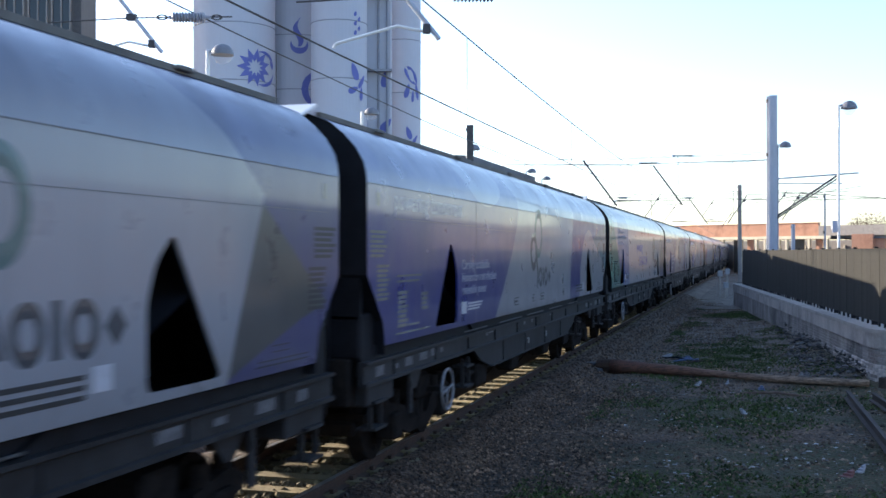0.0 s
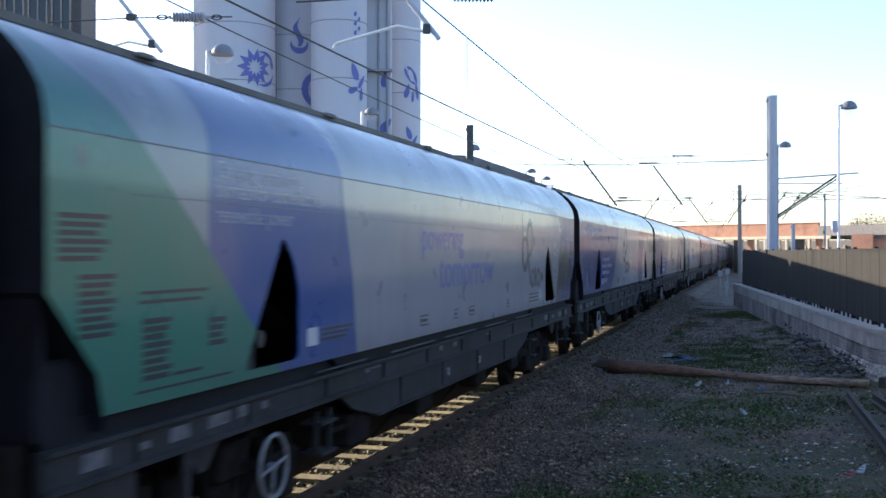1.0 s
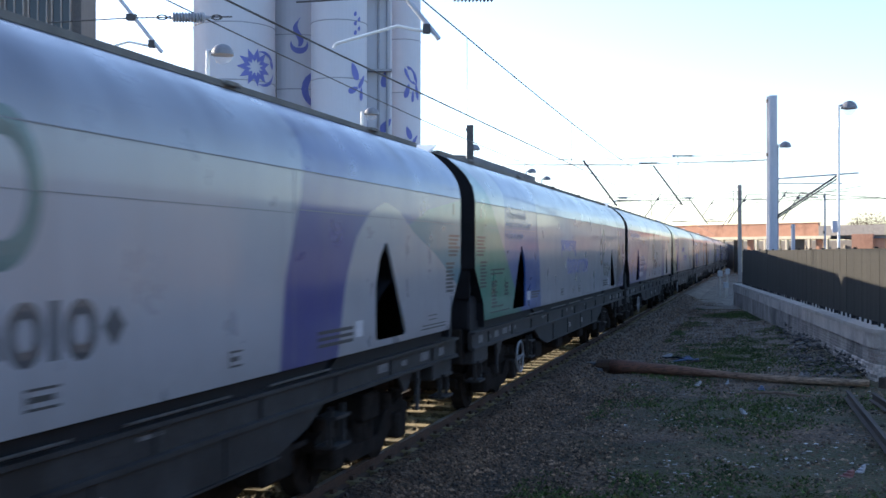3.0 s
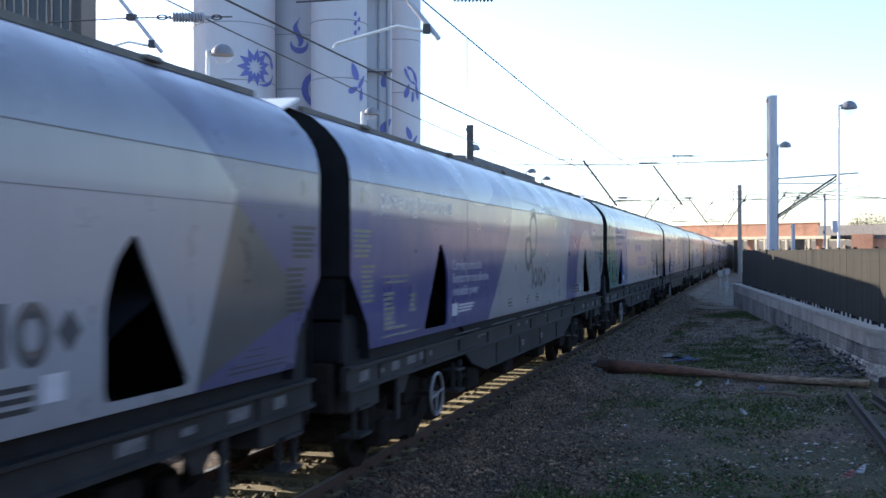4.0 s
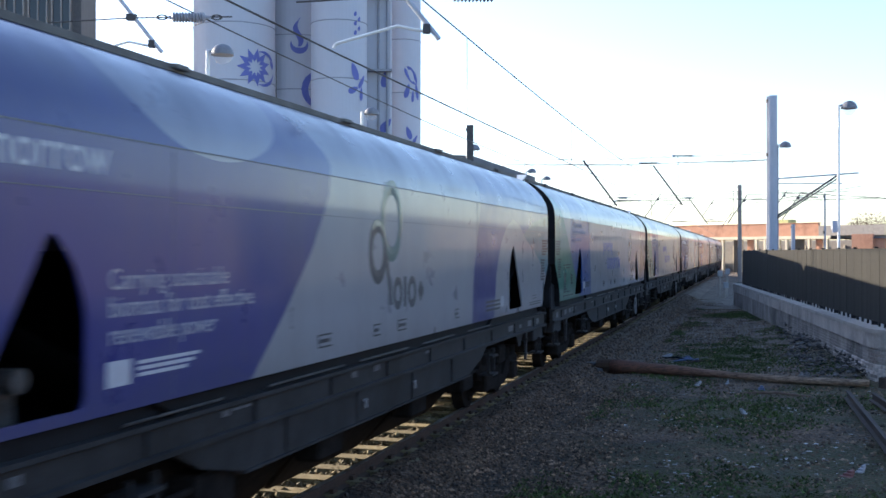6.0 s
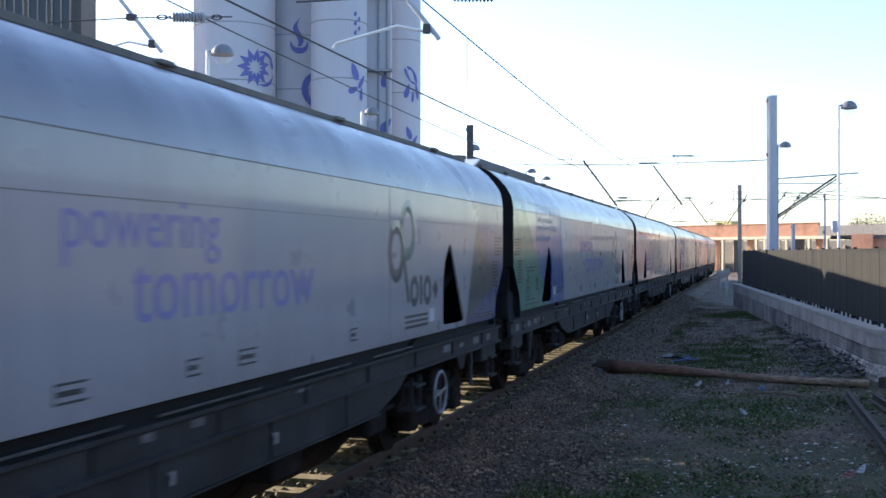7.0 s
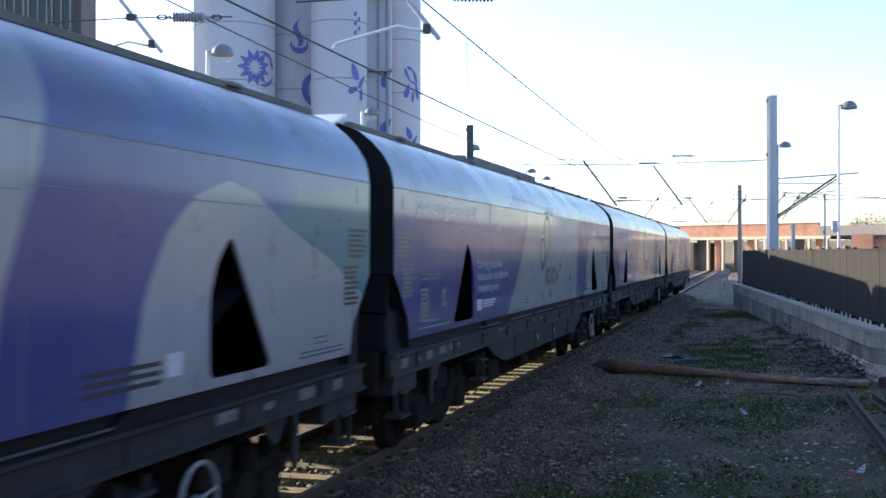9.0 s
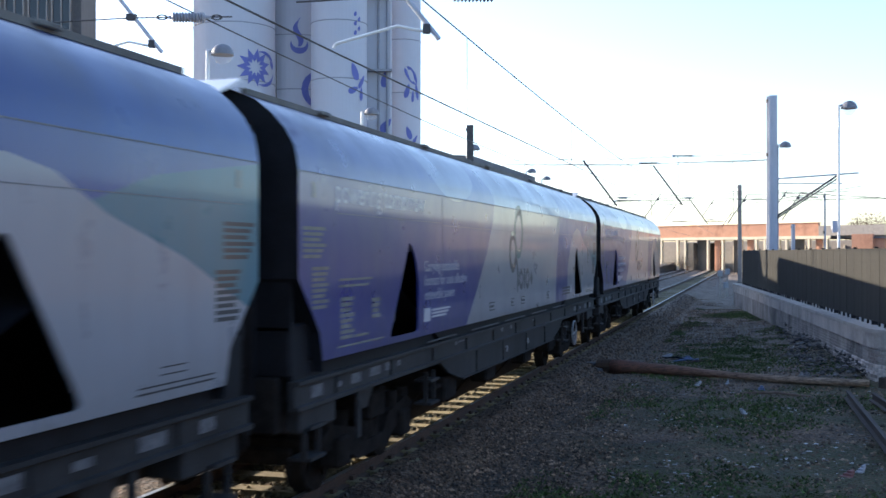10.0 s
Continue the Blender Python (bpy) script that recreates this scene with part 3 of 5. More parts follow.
        y -= 0.6
        k += 1


# ---- train ----
L, LB = 18.9, 18.125
PROFILE = [(1.40, 1.6), (1.40, 3.3), (1.385, 3.42), (1.36, 3.52), (1.27, 3.67), (1.15, 3.80), (0.99, 3.93), (0.72, 4.04), (0.35, 4.09), (0.0, 4.1)]


def rounded(points, r=0.05, k=4):
    """A polygon with rounded corners."""
    out = []
    n = len(points)
    for i in range(n):
        p, a, b = Vector(points[i]), Vector(points[i - 1]), Vector(points[(i + 1) % n])
        da, db = (a - p), (b - p)
        q = min(r, da.length / 2, db.length / 2)
        s, e = p + da.normalized() * q, p + db.normalized() * q
        for j in range(k + 1):
            t = j / k
            out.append(tuple((1 - t) ** 2 * s + 2 * t * (1 - t) * p + t * t * e))
    return out


def side_skin(sign):
    """The flat lower side with its two openings."""
    bm = bmesh.new()
    outline = [(0.55, 1.6), (LB - 0.55, 1.6), (LB - 0.48, 1.86), (LB, 2.36), (LB, 3.3), (0, 3.3), (0, 2.36), (0.48, 1.86)]
    hole = rounded([(2.42, 1.67), (3.46, 1.67), (3.46, 2.25), (3.35, 2.52), (3.12, 2.73)], 0.09)
    loops = [outline, hole, [(LB + 0.12 - a * 1.0, b) for a, b in hole]]
    edges = []
    for lp in loops:
        vs = [bm.verts.new((1.4 * sign, a, b)) for a, b in lp]
        edges += [bm.edges.new((vs[i], vs[(i + 1) % len(vs)])) for i in range(len(vs))]
    bmesh.ops.triangle_fill(bm, edges=edges, use_beauty=True)
    # folded-in rims give the sheet its thickness
    for lp in loops[1:]:
        n = len(lp)
        a = [bm.verts.new((1.4 * sign, p, q)) for p, q in lp]
        b = [bm.verts.new((1.375 * sign, p, q)) for p, q in lp]
        for i in range(n):
            bm.faces.new((a[i], a[(i + 1) % n], b[(i + 1) % n], b[i]))
    return bm


def bars(spots):
    """Thin painted bars on the side: (y0, y1, z0, z1)."""
    bm = bmesh.new()
    for y0, y1, z0, z1 in spots:
        box(bm, 1.399, 1.4025, y0, y1, z0, z1)
    return bm


def block(y, z, w, h, lines, gap=0.4):
    step = h / lines
    return [(y, y + w * (1.0 - 0.22 * ((i * 7) % 3) / 2), z - i * step - step * (1 - gap), z - i * step) for i in range(lines)]


def wheelset():
    bm = bmesh.new()
    rod(bm, (-0.95, 0, 0), (0.95, 0, 0), 0.08, seg=12)
    for s in (-1, 1):
        rod(bm, (s * 0.69, 0, 0), (s * 0.83, 0, 0), 0.43, 0.42, 28)
        rod(bm, (s * 0.66, 0, 0), (s * 0.69, 0, 0), 0.455, seg=28)
        rod(bm, (s * 0.83, 0, 0), (s * 0.86, 0, 0), 0.16, seg=14)
        for k in range(4):
            a = k * math.pi / 2
            box(bm, s * 0.84 - 0.02, s * 0.84 + 0.02, 0.28 * math.cos(a) - 0.03, 0.28 * math.cos(a) + 0.03, 0.28 * math.sin(a) - 0.03, 0.28 * math.sin(a) + 0.03)
    return mesh_of("wheelset", bm, M_BOGIE)


def bogie_frame():
    bm = bmesh.new()
    for s in (-1, 1):
        x0, x1 = (0.92, 1.08) if s > 0 else (-1.08, -0.92)
        prof = [(-1.45, 0.62), (-1.2, 0.72), (-0.55, 0.60), (-0.35, 0.40), (0.35, 0.40), (0.55, 0.60), (1.2, 0.72), (1.45, 0.62), (1.42, 0.50), (0.75, 0.38), (0.45, 0.24), (-0.45, 0.24), (-0.75, 0.38), (-1.42, 0.50)]
        a = [bm.verts.new((x0, y, z)) for y, z in prof]
        b = [bm.verts.new((x1, y, z)) for y, z in prof]
        n = len(prof)
        for i in range(n):
            bm.faces.new((a[i], a[(i + 1) % n], b[(i + 1) % n], b[i]))
        bm.faces.new(a), bm.faces.new(b[::-1])
        for y in (-1.0, 1.0):                               # axle boxes and springs
            box(bm, min(s * 0.9, s * 1.16), max(s * 0.9, s * 1.16), y - 0.16, y + 0.16, 0.27, 0.58, 0.03)
            rod(bm, (s * 1.0, y - 0.2, 0.5), (s * 1.0, y - 0.2, 0.82), 0.09, seg=10)
            rod(bm, (s * 1.0, y + 0.2, 0.5), (s * 1.0, y + 0.2, 0.82), 0.09, seg=10)
        for y in (-0.18, 0.0, 0.18):
            rod(bm, (s * 1.0, y, 0.4), (s * 1.0, y, 0.75), 0.08, seg=10)
    box(bm, -1.15, 1.15, -0.25, 0.25, 0.62, 0.92, 0.03)
    box(bm, -0.36, -0.28, -1.9, 1.9, 0.33, 1.02)                # dark plate added along the middle to hide sunlit ground beyond
    for y in (-1.55, -0.45, 0.45, 1.55):
        box(bm, -0.8, 0.8, y - 0.05, y + 0.05, 0.36, 0.52, 0.02)
    box(bm, -0.9, 0.9, -1.5, -1.4, 0.5, 0.6)
    box(bm, -0.9, 0.9, 1.4, 1.5, 0.5, 0.6)
    return mesh_of("bogie_frame", bm, M_BOGIE)


def handwheel():
    bm = bmesh.new()
    torus(bm, (0, 0, 0), "x", 0.255, 0.019)
    for a in (0.15, 3.29, 4.6):
        rod(bm, (0, 0, 0), (0, 0.255 * math.cos(a), 0.255 * math.sin(a)), 0.015)
    rod(bm, (-0.06, 0, 0), (0.02, 0, 0), 0.03)
    return mesh_of("handwheel", bm, M_RING)


def build_wagon(scheme, wheel_y):
    """A bogie hopper wagon; its leading body edge is at y = 0 and it runs towards -y."""
    paint = M_PURPLE if scheme == "purple" else M_GREEN
    words = ("violet-purple and grey-white bogie hopper wagon, dusty, with white slogans" if scheme == "purple"
             else "green, blue and grey-white bogie hopper wagon, dusty, with violet slogan")
    w = thing("hopper_wagon", None, words, "railway wagon", "wagons of the train")
    for s in (1, -1):
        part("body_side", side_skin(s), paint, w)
    top = [(x, z) for x, z in PROFILE[1:-1]]
    bm = sweep(top, 0, LB, False)
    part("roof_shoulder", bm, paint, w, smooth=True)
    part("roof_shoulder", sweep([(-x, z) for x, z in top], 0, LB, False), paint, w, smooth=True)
    part("roof", sweep([(-0.72, 4.04), (-0.35, 4.09), (0.35, 4.09), (0.72, 4.04)], 0, LB, False), M_ROOFTOP, w, "dusty grey roof")
    for s in (1, -1):
        bm = boxes((s * 0.8 - 0.03, s * 0.8 + 0.03, 0.15, LB - 0.15, 4.0, 4.055))
        part("roof_rail", bm, M_ROOFTOP, w, "dusty brown-grey roof edge rail")
        for i in range(5):
            part("roof_catch", MESH["catch"], None, w, at=pose(s * 0.84, 1.9 + i * (LB - 3.8) / 4, 4.04))
    for i in range(4):
        part("roof_hatch", MESH["hatch"], None, w, at=pose(0, 0.7 + (i + 0.5) * (LB - 1.4) / 4, 4.095))
    # end walls: upright above, sloping in under the hopper
    for y, d in ((0.0, 1), (LB, -1)):
        bm = bmesh.new()
        half = [(1.392, 2.36)] + [(x * 0.995, z - 0.006) for x, z in PROFILE[1:]]
        ring = half + [(-x, z) for x, z in half[::-1][1:]]
        bm.faces.new([bm.verts.new((x, y + d * 0.03, z)) for x, z in ring])
        lo = [(1.392, 2.36, 0.03), (-1.392, 2.36, 0.03), (-1.392, 1.86, 0.49), (1.392, 1.86, 0.49)]
        bm.faces.new([bm.verts.new((x, y + d * q, z)) for x, z, q in lo])
        lo = [(1.392, 1.86, 0.49), (-1.392, 1.86, 0.49), (-1.392, 1.5, 0.56), (1.392, 1.5, 0.56)]
        bm.faces.new([bm.verts.new((x, y + d * q, z)) for x, z, q in lo])
        part("end_wall", bm, M_BLACK, w, "black hopper end")
        part("end_baffle", boxes((-1.3, 1.3, min(y + d * 0.06, y + d * 0.12), max(y + d * 0.06, y + d * 0.12), 1.9, 2.34)), M_BLACK, w)
        part("end_locker", box(bmesh.new(), -1.3, 1.3, min(y + d * 0.06, y + d * 0.5), max(y + d * 0.06, y + d * 0.5), 1.48, 1.96, 0.03), M_BLACK, w, "black equipment locker")
        for q in (-0.95, 0.95):
            part("end_post", boxes((q - 0.04, q + 0.04, min(y - d * 0.06, y + d * 0.02), max(y - d * 0.06, y + d * 0.02), 1.3, 3.7)), M_BLACK, w)
        bm = boxes((0.52, 0.55, y - d * 0.05 - 0.02, y - d * 0.05 + 0.02, 1.4, 3.5))
        for k in range(6):
            rod(bm, (0.53, y - d * 0.05, 1.6 + k * 0.33), (0.93, y - d * 0.05, 1.6 + k * 0.33), 0.014, seg=6)
        part("end_ladder", bm, M_BLACK, w)
    bm = bmesh.new()
    bm.faces.new([bm.verts.new(p) for p in ((-0.8, 0.12, 4.14), (0.8, 0.12, 4.14), (0.72, -0.45, 3.88), (-0.72, -0.45, 3.88))])
    r = bmesh.ops.extrude_face_region(bm, geom=bm.faces[:])
    bmesh.ops.translate(bm, vec=(0, 0, -0.03), verts=[v for v in r["geom"] if isinstance(v, bmesh.types.BMVert)])
    part("roof_lip", bm, M_LIP, w, "white sloping roof end plate")
    # sloping hopper sheets seen through the openings
    bm = bmesh.new()
    for a, b in ((0.6, 4.6), (LB - 0.6, LB - 4.6)):
        bm.faces.new([bm.verts.new(p) for p in ((-1.35, a, 3.2), (1.35, a, 3.2), (1.35, b, 1.45), (-1.35, b, 1.45))])
    box(bm, -0.08, 0.08, 0.6, LB - 0.6, 1.4, 2.6)
    part("hopper_sheet", bm, M_BLACK, w)
    bm = rods(0.075, ((1.0, 3.12, 1.86), (1.2, 3.12, 1.86)), seg=14)
    box(bm, 0.9, 1.1, 3.02, 3.22, 1.5, 1.82, 0.02)
    part("air_valve", bm, M_PIPE, w, "grey air valve inside the opening")
    # frame
    for s in (1, -1):
        x = 1.34 * s
        part("recess_plate", boxes((min(x - 0.07 * s, x - 0.04 * s), max(x - 0.07 * s, x - 0.04 * s), 0.1, LB - 0.1, 1.46, 1.60)), M_BLACK, w, "dark recessed plate under the body side")
        prof = [(x - 0.06 * s, 1.46), (x + 0.045 * s, 1.46), (x + 0.045 * s, 1.43), (x, 1.415), (x, 1.245), (x + 0.04 * s, 1.235), (x + 0.04 * s, 1.20), (x - 0.06 * s, 1.20)]
        part("solebar", sweep(prof, 0.05, LB - 0.05), M_SOLE, w, "dusty dark grey steel solebar")
        for k in range(5):
            a = 3.9 + k * 2.1
            part("side_pipe", rods(0.010, ((x + 0.03 * s, a, 1.50), (x + 0.03 * s, a + 1.3 + 0.12 * (k * 3 % 4), 1.50)), seg=6), M_PIPE, w, "worn bright side pipe")
        for k in range(11):
            part("solebar_rib", MESH["rib"], None, w, at=pose(x + 0.012 * s, 1.0 + k * 1.6, 1.33))
    # deep sill with raked ends between the bogies
    ends = [(4.55, 1.199), (LB - 4.55, 1.199), (LB - 4.95, 1.02), (LB - 5.6, 0.88), (5.6, 0.88), (4.95, 1.02)]
    bm = bmesh.new()
    a, b = [bm.verts.new((1.29, p, q)) for p, q in ends], [bm.verts.new((1.335, p, q)) for p, q in ends]
    bm.faces.new(a), bm.faces.new(b[::-1])
    for i in range(6):
        bm.faces.new((a[i], a[(i + 1) % 6], b[(i + 1) % 6], b[i]))
    part("side_sill", bm, M_SOLE, w, "deep dusty side sill between the bogies")
    part("sill_flange", boxes((1.28, 1.365, 5.6, LB - 5.6, 0.862, 0.882)), M_SOLE, w)
    for y in (6.4, 8.1, 9.9, 11.6):
        part("sill_stiffener", boxes((1.333, 1.352, y - 0.012, y + 0.012, 0.885, 1.198)), M_SOLE, w)
    for y in (8.3, 9.95):
        part("release_handle", rods(0.014, ((1.36, y, 1.0), (1.36, y, 1.08)), ((1.33, y, 1.08), (1.37, y, 1.08))), M_PLATEWHITE, w, "small white release handle")
    for y in (1.67, LB - 1.67):
        part("hanger_strap", boxes((1.30, 1.335, y - 0.045, y + 0.045, 0.72, 1.199), (1.335, 1.345, y - 0.03, y + 0.03, 1.02, 1.10)), M_SOLE, w, "grey steel hanger strap")
    for y in (2.0, LB - 1.95):
        bm = bmesh.new()
        a, b = [[bm.verts.new((x, y + p, q)) for p, q in ((-0.3, 1.199), (0.3, 1.199), (0.06, 0.97), (-0.06, 0.97))] for x in (1.24, 1.27)]
        bm.faces.new(a), bm.faces.new(b[::-1])
        for i in range(4):
            bm.faces.new((a[i], a[(i + 1) % 4], b[(i + 1) % 4], b[i]))
        part("gusset", bm, M_SOLE, w, "pale dusty gusset plate under the solebar")
    for y in (0.62, LB - 0.62):
        part("end_bracket", box(bmesh.new(), 1.0, 1.33, y - 0.42, y + 0.42, 0.98, 1.199, 0.02), M_SOLE, w, "grey box bracket below the solebar")
    # unseen far-side sills, added to limit the low sun passing underneath
    part("side_sill", boxes((-1.385, -1.30, 4.9, LB - 4.9, 0.69, 1.199)), M_SOLE, w)
    for y in (-0.38, LB - 4.9):
        part("side_sill", boxes((-1.385, -1.30, y, y + 5.28, 0.70, 1.199)), M_SOLE, w)
    bm = bmesh.new()
    box(bm, -1.25, 1.25, 0.15, LB - 0.15, 1.28, 1.5)
    box(bm, -0.3, 0.3, 0.2, LB - 0.2, 0.95, 1.3)
    part("underframe", bm, M_BOGIE, w)
    # dark plates added to hide sunlit ground behind the wagon ends
    for y in (-0.1, LB - 1.0):
        part("dark_screen_plate", boxes((-0.37, -0.27, y, y + 1.1, 0.50, 1.25)), M_BOGIE, w)
    for y in (6.2, 9.06, 11.9):                               # discharge chutes
        bm = bmesh.new()
        rings = []
        for x0, x1, q, z in ((-1.1, 1.1, 1.42, 1.3), (-0.9, 1.0, 1.40, 0.78), (0.06, 0.55, 1.3, 0.27), (0.10, 0.50, 1.25, 0.22)):
            rings.append([bm.verts.new((u, y + v * q, z)) for u, v in ((x0, -1), (x1, -1), (x1, 1), (x0, 1))])
        for p, r in zip(rings, rings[1:]):
            for i in range(4):
                bm.faces.new((p[i], p[(i + 1) % 4], r[(i + 1) % 4], r[i]))
        bm.faces.new(rings[0]), bm.faces.new(rings[-1][::-1])
        part("discharge_chute", bm, M_BOGIE, w, "grimy tapering discharge chute")
    for y, d in ((0.0, -1), (LB, 1)):
        bm = bmesh.new()
        box(bm, -1.2, 1.2, min(y - d * 0.25, y + d * 0.02), max(y - d * 0.25, y + d * 0.02), 1.0, 1.5, 0.02)
        for s in (-0.87, 0.87):
            rod(bm, (s, y, 1.06), (s, y + d * 0.33, 1.06), 0.10, seg=12)
            rod(bm, (s, y + d * 0.33, 1.06), (s, y + d * 0.37, 1.06), 0.24, seg=16)
        rod(bm, (0, y, 1.0), (0, y + d * 0.38, 1.0), 0.05)
        rod(bm, (0.4, y, 0.95), (0.35, y + d * 0.36, 0.62), 0.025)
        part("headstock", bm, M_BOGIE, w, "grimy headstock with round buffers")
    bm = bmesh.new()
    for y in (5.3, 7.6, 10.4, 12.7):
        box(bm, 1.0, 1.27, y - 0.3, y + 0.3, 0.62, 0.95, 0.03)
    rod(bm, (1.2, 4.5, 0.84), (1.2, 13.4, 0.84), 0.03)
    part("brake_gear", bm, M_BOGIE, w)
    for y in (0.5, 4.2, LB - 4.2, LB - 0.5):
        part("hanging_step", MESH["step"], None, w, at=pose(1.3, y, 0.72))
    for y in (2.75, LB - 2.75):
        b = part("bogie", MESH["frame"], None, w, "grimy cast steel bogie", at=pose(0, y, RAIL_Z))
        for q in (-1.0, 1.0):
            part("wheelset", MESH["wheels"], None, b, at=pose(0, q, 0.43))
    part("handwheel", MESH["handwheel"], None, w, "pale grey spoked handwheel", at=pose(1.42, wheel_y, 0.85))
    part("handwheel_bracket", boxes((1.02, 1.37, wheel_y - 0.03, wheel_y + 0.03, 0.82, 0.88)), M_BOGIE, w)
    # panel joints
    seams = [(0.9, 4.4, 2.955, 2.962), (4.45, 12.7, 2.925, 2.932), (12.75, LB - 0.3, 2.955, 2.962), (4.44, 4.447, 1.62, 3.3), (12.72, 12.727, 1.62, 3.3)]
    bm = bars(seams)
    box(bm, 1.395, 1.403, 0.02, LB - 0.02, 3.296, 3.306)
    part("panel_joints", bm, M_JOINT, w)
    # lettering and data panels
    data = block(0.95, 2.34, 0.9, 0.12, 2, 0.6) + block(0.98, 2.16, 0.36, 0.42, 8, 0.32) + block(1.85, 2.12, 0.26, 0.22, 4, 0.3) + block(0.9, 1.70, 1.3, 0.03, 1) + block(1.35, 1.78, 0.4, 0.04, 1)
    mono = M_INKYELLOW if scheme == "purple" else M_MARK
    part("data_panel", bars(data), mono, w, "small worn data markings")
    for y, ink in ((0.1, mono), (LB - 0.58, M_MARK)):
        part("end_marking", bars(block(y, 2.82, 0.50, 0.30, 6, 0.38)), ink, w, "rows of small dark markings")
        part("end_marking", bars(block(0.3 if y < 1 else LB - 0.70, 2.46, 0.38, 0.40, 8, 0.38)), ink, w, "rows of small dark markings")
        part("yellow_mark", bars([(y + 0.2, y + 0.27, 3.08, 3.22)]), M_INKYELLOW, w)
    for y, q in ((6.95, 0.32), (8.42, 0.2), (9.2, 0.3), (11.55, 0.2)):
        part("door_marking", bars([(y, y + q, 1.83, 1.846), (y + 0.03, y + q - 0.05, 1.765, 1.80), (y, y + q, 1.72, 1.736), (y, y + 0.016, 1.72, 1.84)]), M_MARK, w)
    tail = [(13.25, 14.12, 1.84, 1.872), (13.25, 14.12, 1.78, 1.812), (13.25, 14.12, 1.72, 1.752)]
    part("white_label", bars([(14.2, 14.4, 1.75, 1.91)]), M_INKWHITE, w, "small white label")
    part("tail_marking", bars(tail), M_MARK, w)
    tail = [(LB - 1.75, LB - 0.72, 1.665, 1.679), (LB - 1.72, LB - 0.72, 1.705, 1.717), (LB - 1.45, LB - 1.12, 1.77, 1.78), (LB - 1.45, LB - 1.12, 1.82, 1.83)]
    part("tail_marking", bars(tail), M_MARK, w)
    for y, q, z, h in ((0.42, 0.26, 1.275, 0.11), (1.0, 0.16, 1.30, 0.05), (1.42, 0.26, 1.285, 0.10), (1.95, 0.34, 1.30, 0.09), (2.42, 0.2, 1.31, 0.09), (2.84, 0.1, 1.32, 0.06), (5.25, 0.12, 1.35, 0.05), (5.42, 0.3, 1.375, 0.02),
                       (7.95, 0.14, 1.34, 0.06), (8.6, 0.16, 1.34, 0.06), (10.4, 0.3, 1.36, 0.03), (15.0, 0.34, 1.30, 0.09), (15.8, 0.2, 1.30, 0.06), (16.5, 0.34, 1.285, 0.10), (17.3, 0.22, 1.28, 0.10)):
        part("solebar_plate", bmesh_box(1.339, 1.344, y, y + q, z, z + h), M_PLATE, w, "pale stencilled data plate")
    if scheme == "purple":
        for me in MESH["slogan_white"]:
            part("letter", me, None, w, "white lettering", at=pose(1.402, 0.85, 3.06, 90, 0, 90))
        for me, y, z in ((MESH["line_1"], 3.68, 2.36), (MESH["line_2"], 3.68, 2.19), (MESH["line_3"], 3.68, 2.02)):
            part("lettering", me, None, w, "white lettering", at=pose(1.402, y, z, 90, 0, 90))
        part("white_label", bars([(3.66, 3.92, 1.76, 1.92)] + block(4.0, 1.9, 0.8, 0.12, 3)), M_INKWHITE, w)
        logo = 8.55
    else:
        for me, y, z in ((MESH["line_1"], 1.95, 3.14), (MESH["line_2"], 1.95, 2.995), (MESH["line_3"], 1.95, 2.81)):
            part("lettering", me, None, w, "white lettering", at=pose(1.402, y, z, 90, 0, 90))
        part("white_label", bars([(3.62, 3.86, 1.76, 1.92)]), M_INKWHITE, w)
        part("small_print", bars(block(3.94, 1.9, 0.78, 0.13, 3)), M_MARK, w)
        for me, y, z in ((MESH["powering"], 7.0, 2.62), (MESH["tomorrow"], 7.74, 2.14)):
            for one in me:
                part("letter", one, None, w, "violet-blue lettering", at=pose(1.402, y, z, 90, 0, 90))
        logo = 12.95
    # an emblem of two loops and a row of plain dark shapes
    bm = torus(bmesh.new(), (1.4, logo, 2.60), "x", 0.26, 0.07, 28, 4, (0.85, 1.05), 0.05)
    bm.faces.new([bm.verts.new((1.4025, logo + p, q)) for p, q in ((0.2, 2.56), (0.3, 2.56), (0.47, 2.02), (0.38, 2.02))])
    part("emblem", bm, M_INK, w, "dark grey emblem loop")
    if scheme == "purple":
        bm = torus(bmesh.new(), (1.4, logo + 0.44, 2.93), "x", 0.33, 0.075, 28, 4, (0.9, 1.1), 0.045)
    else:
        bm = torus(bmesh.new(), (1.4, logo + 0.40, 2.84), "x", 0.25, 0.065, 28, 4, (0.9, 1.1), 0.05)
    part("emblem", bm, M_INKTEAL, w, "teal green emblem loop")
    y = logo + 0.5
    for k in range(4):
        if k in (0, 2):
            bm = torus(bmesh.new(), (1.4, y + 0.15, 2.14), "x", 0.125, 0.042, 20, 4, (0.95, 1.1), 0.06)
        elif k == 1:
            bm = bars([(y, y + 0.085, 1.98, 2.32)])
        else:
            bm = bmesh.new()
            bm.faces.new([bm.verts.new((1.4025, y + p, 2.14 + q)) for p, q in ((0.0, 0.0), (0.12, 0.13), (0.24, 0.0), (0.12, -0.13))])
        part("emblem_block", bm, M_INK, w, "plain dark grey shape")
        y += 0.15 if k == 1 else 0.36
    return w


build_ground()
build_track(0.0, -60, 330, "rusty running rails on pale concrete sleepers", True)
build_track(-3.9, -60, 330, "second line of rusty rails beyond the train", False)
build_wall()

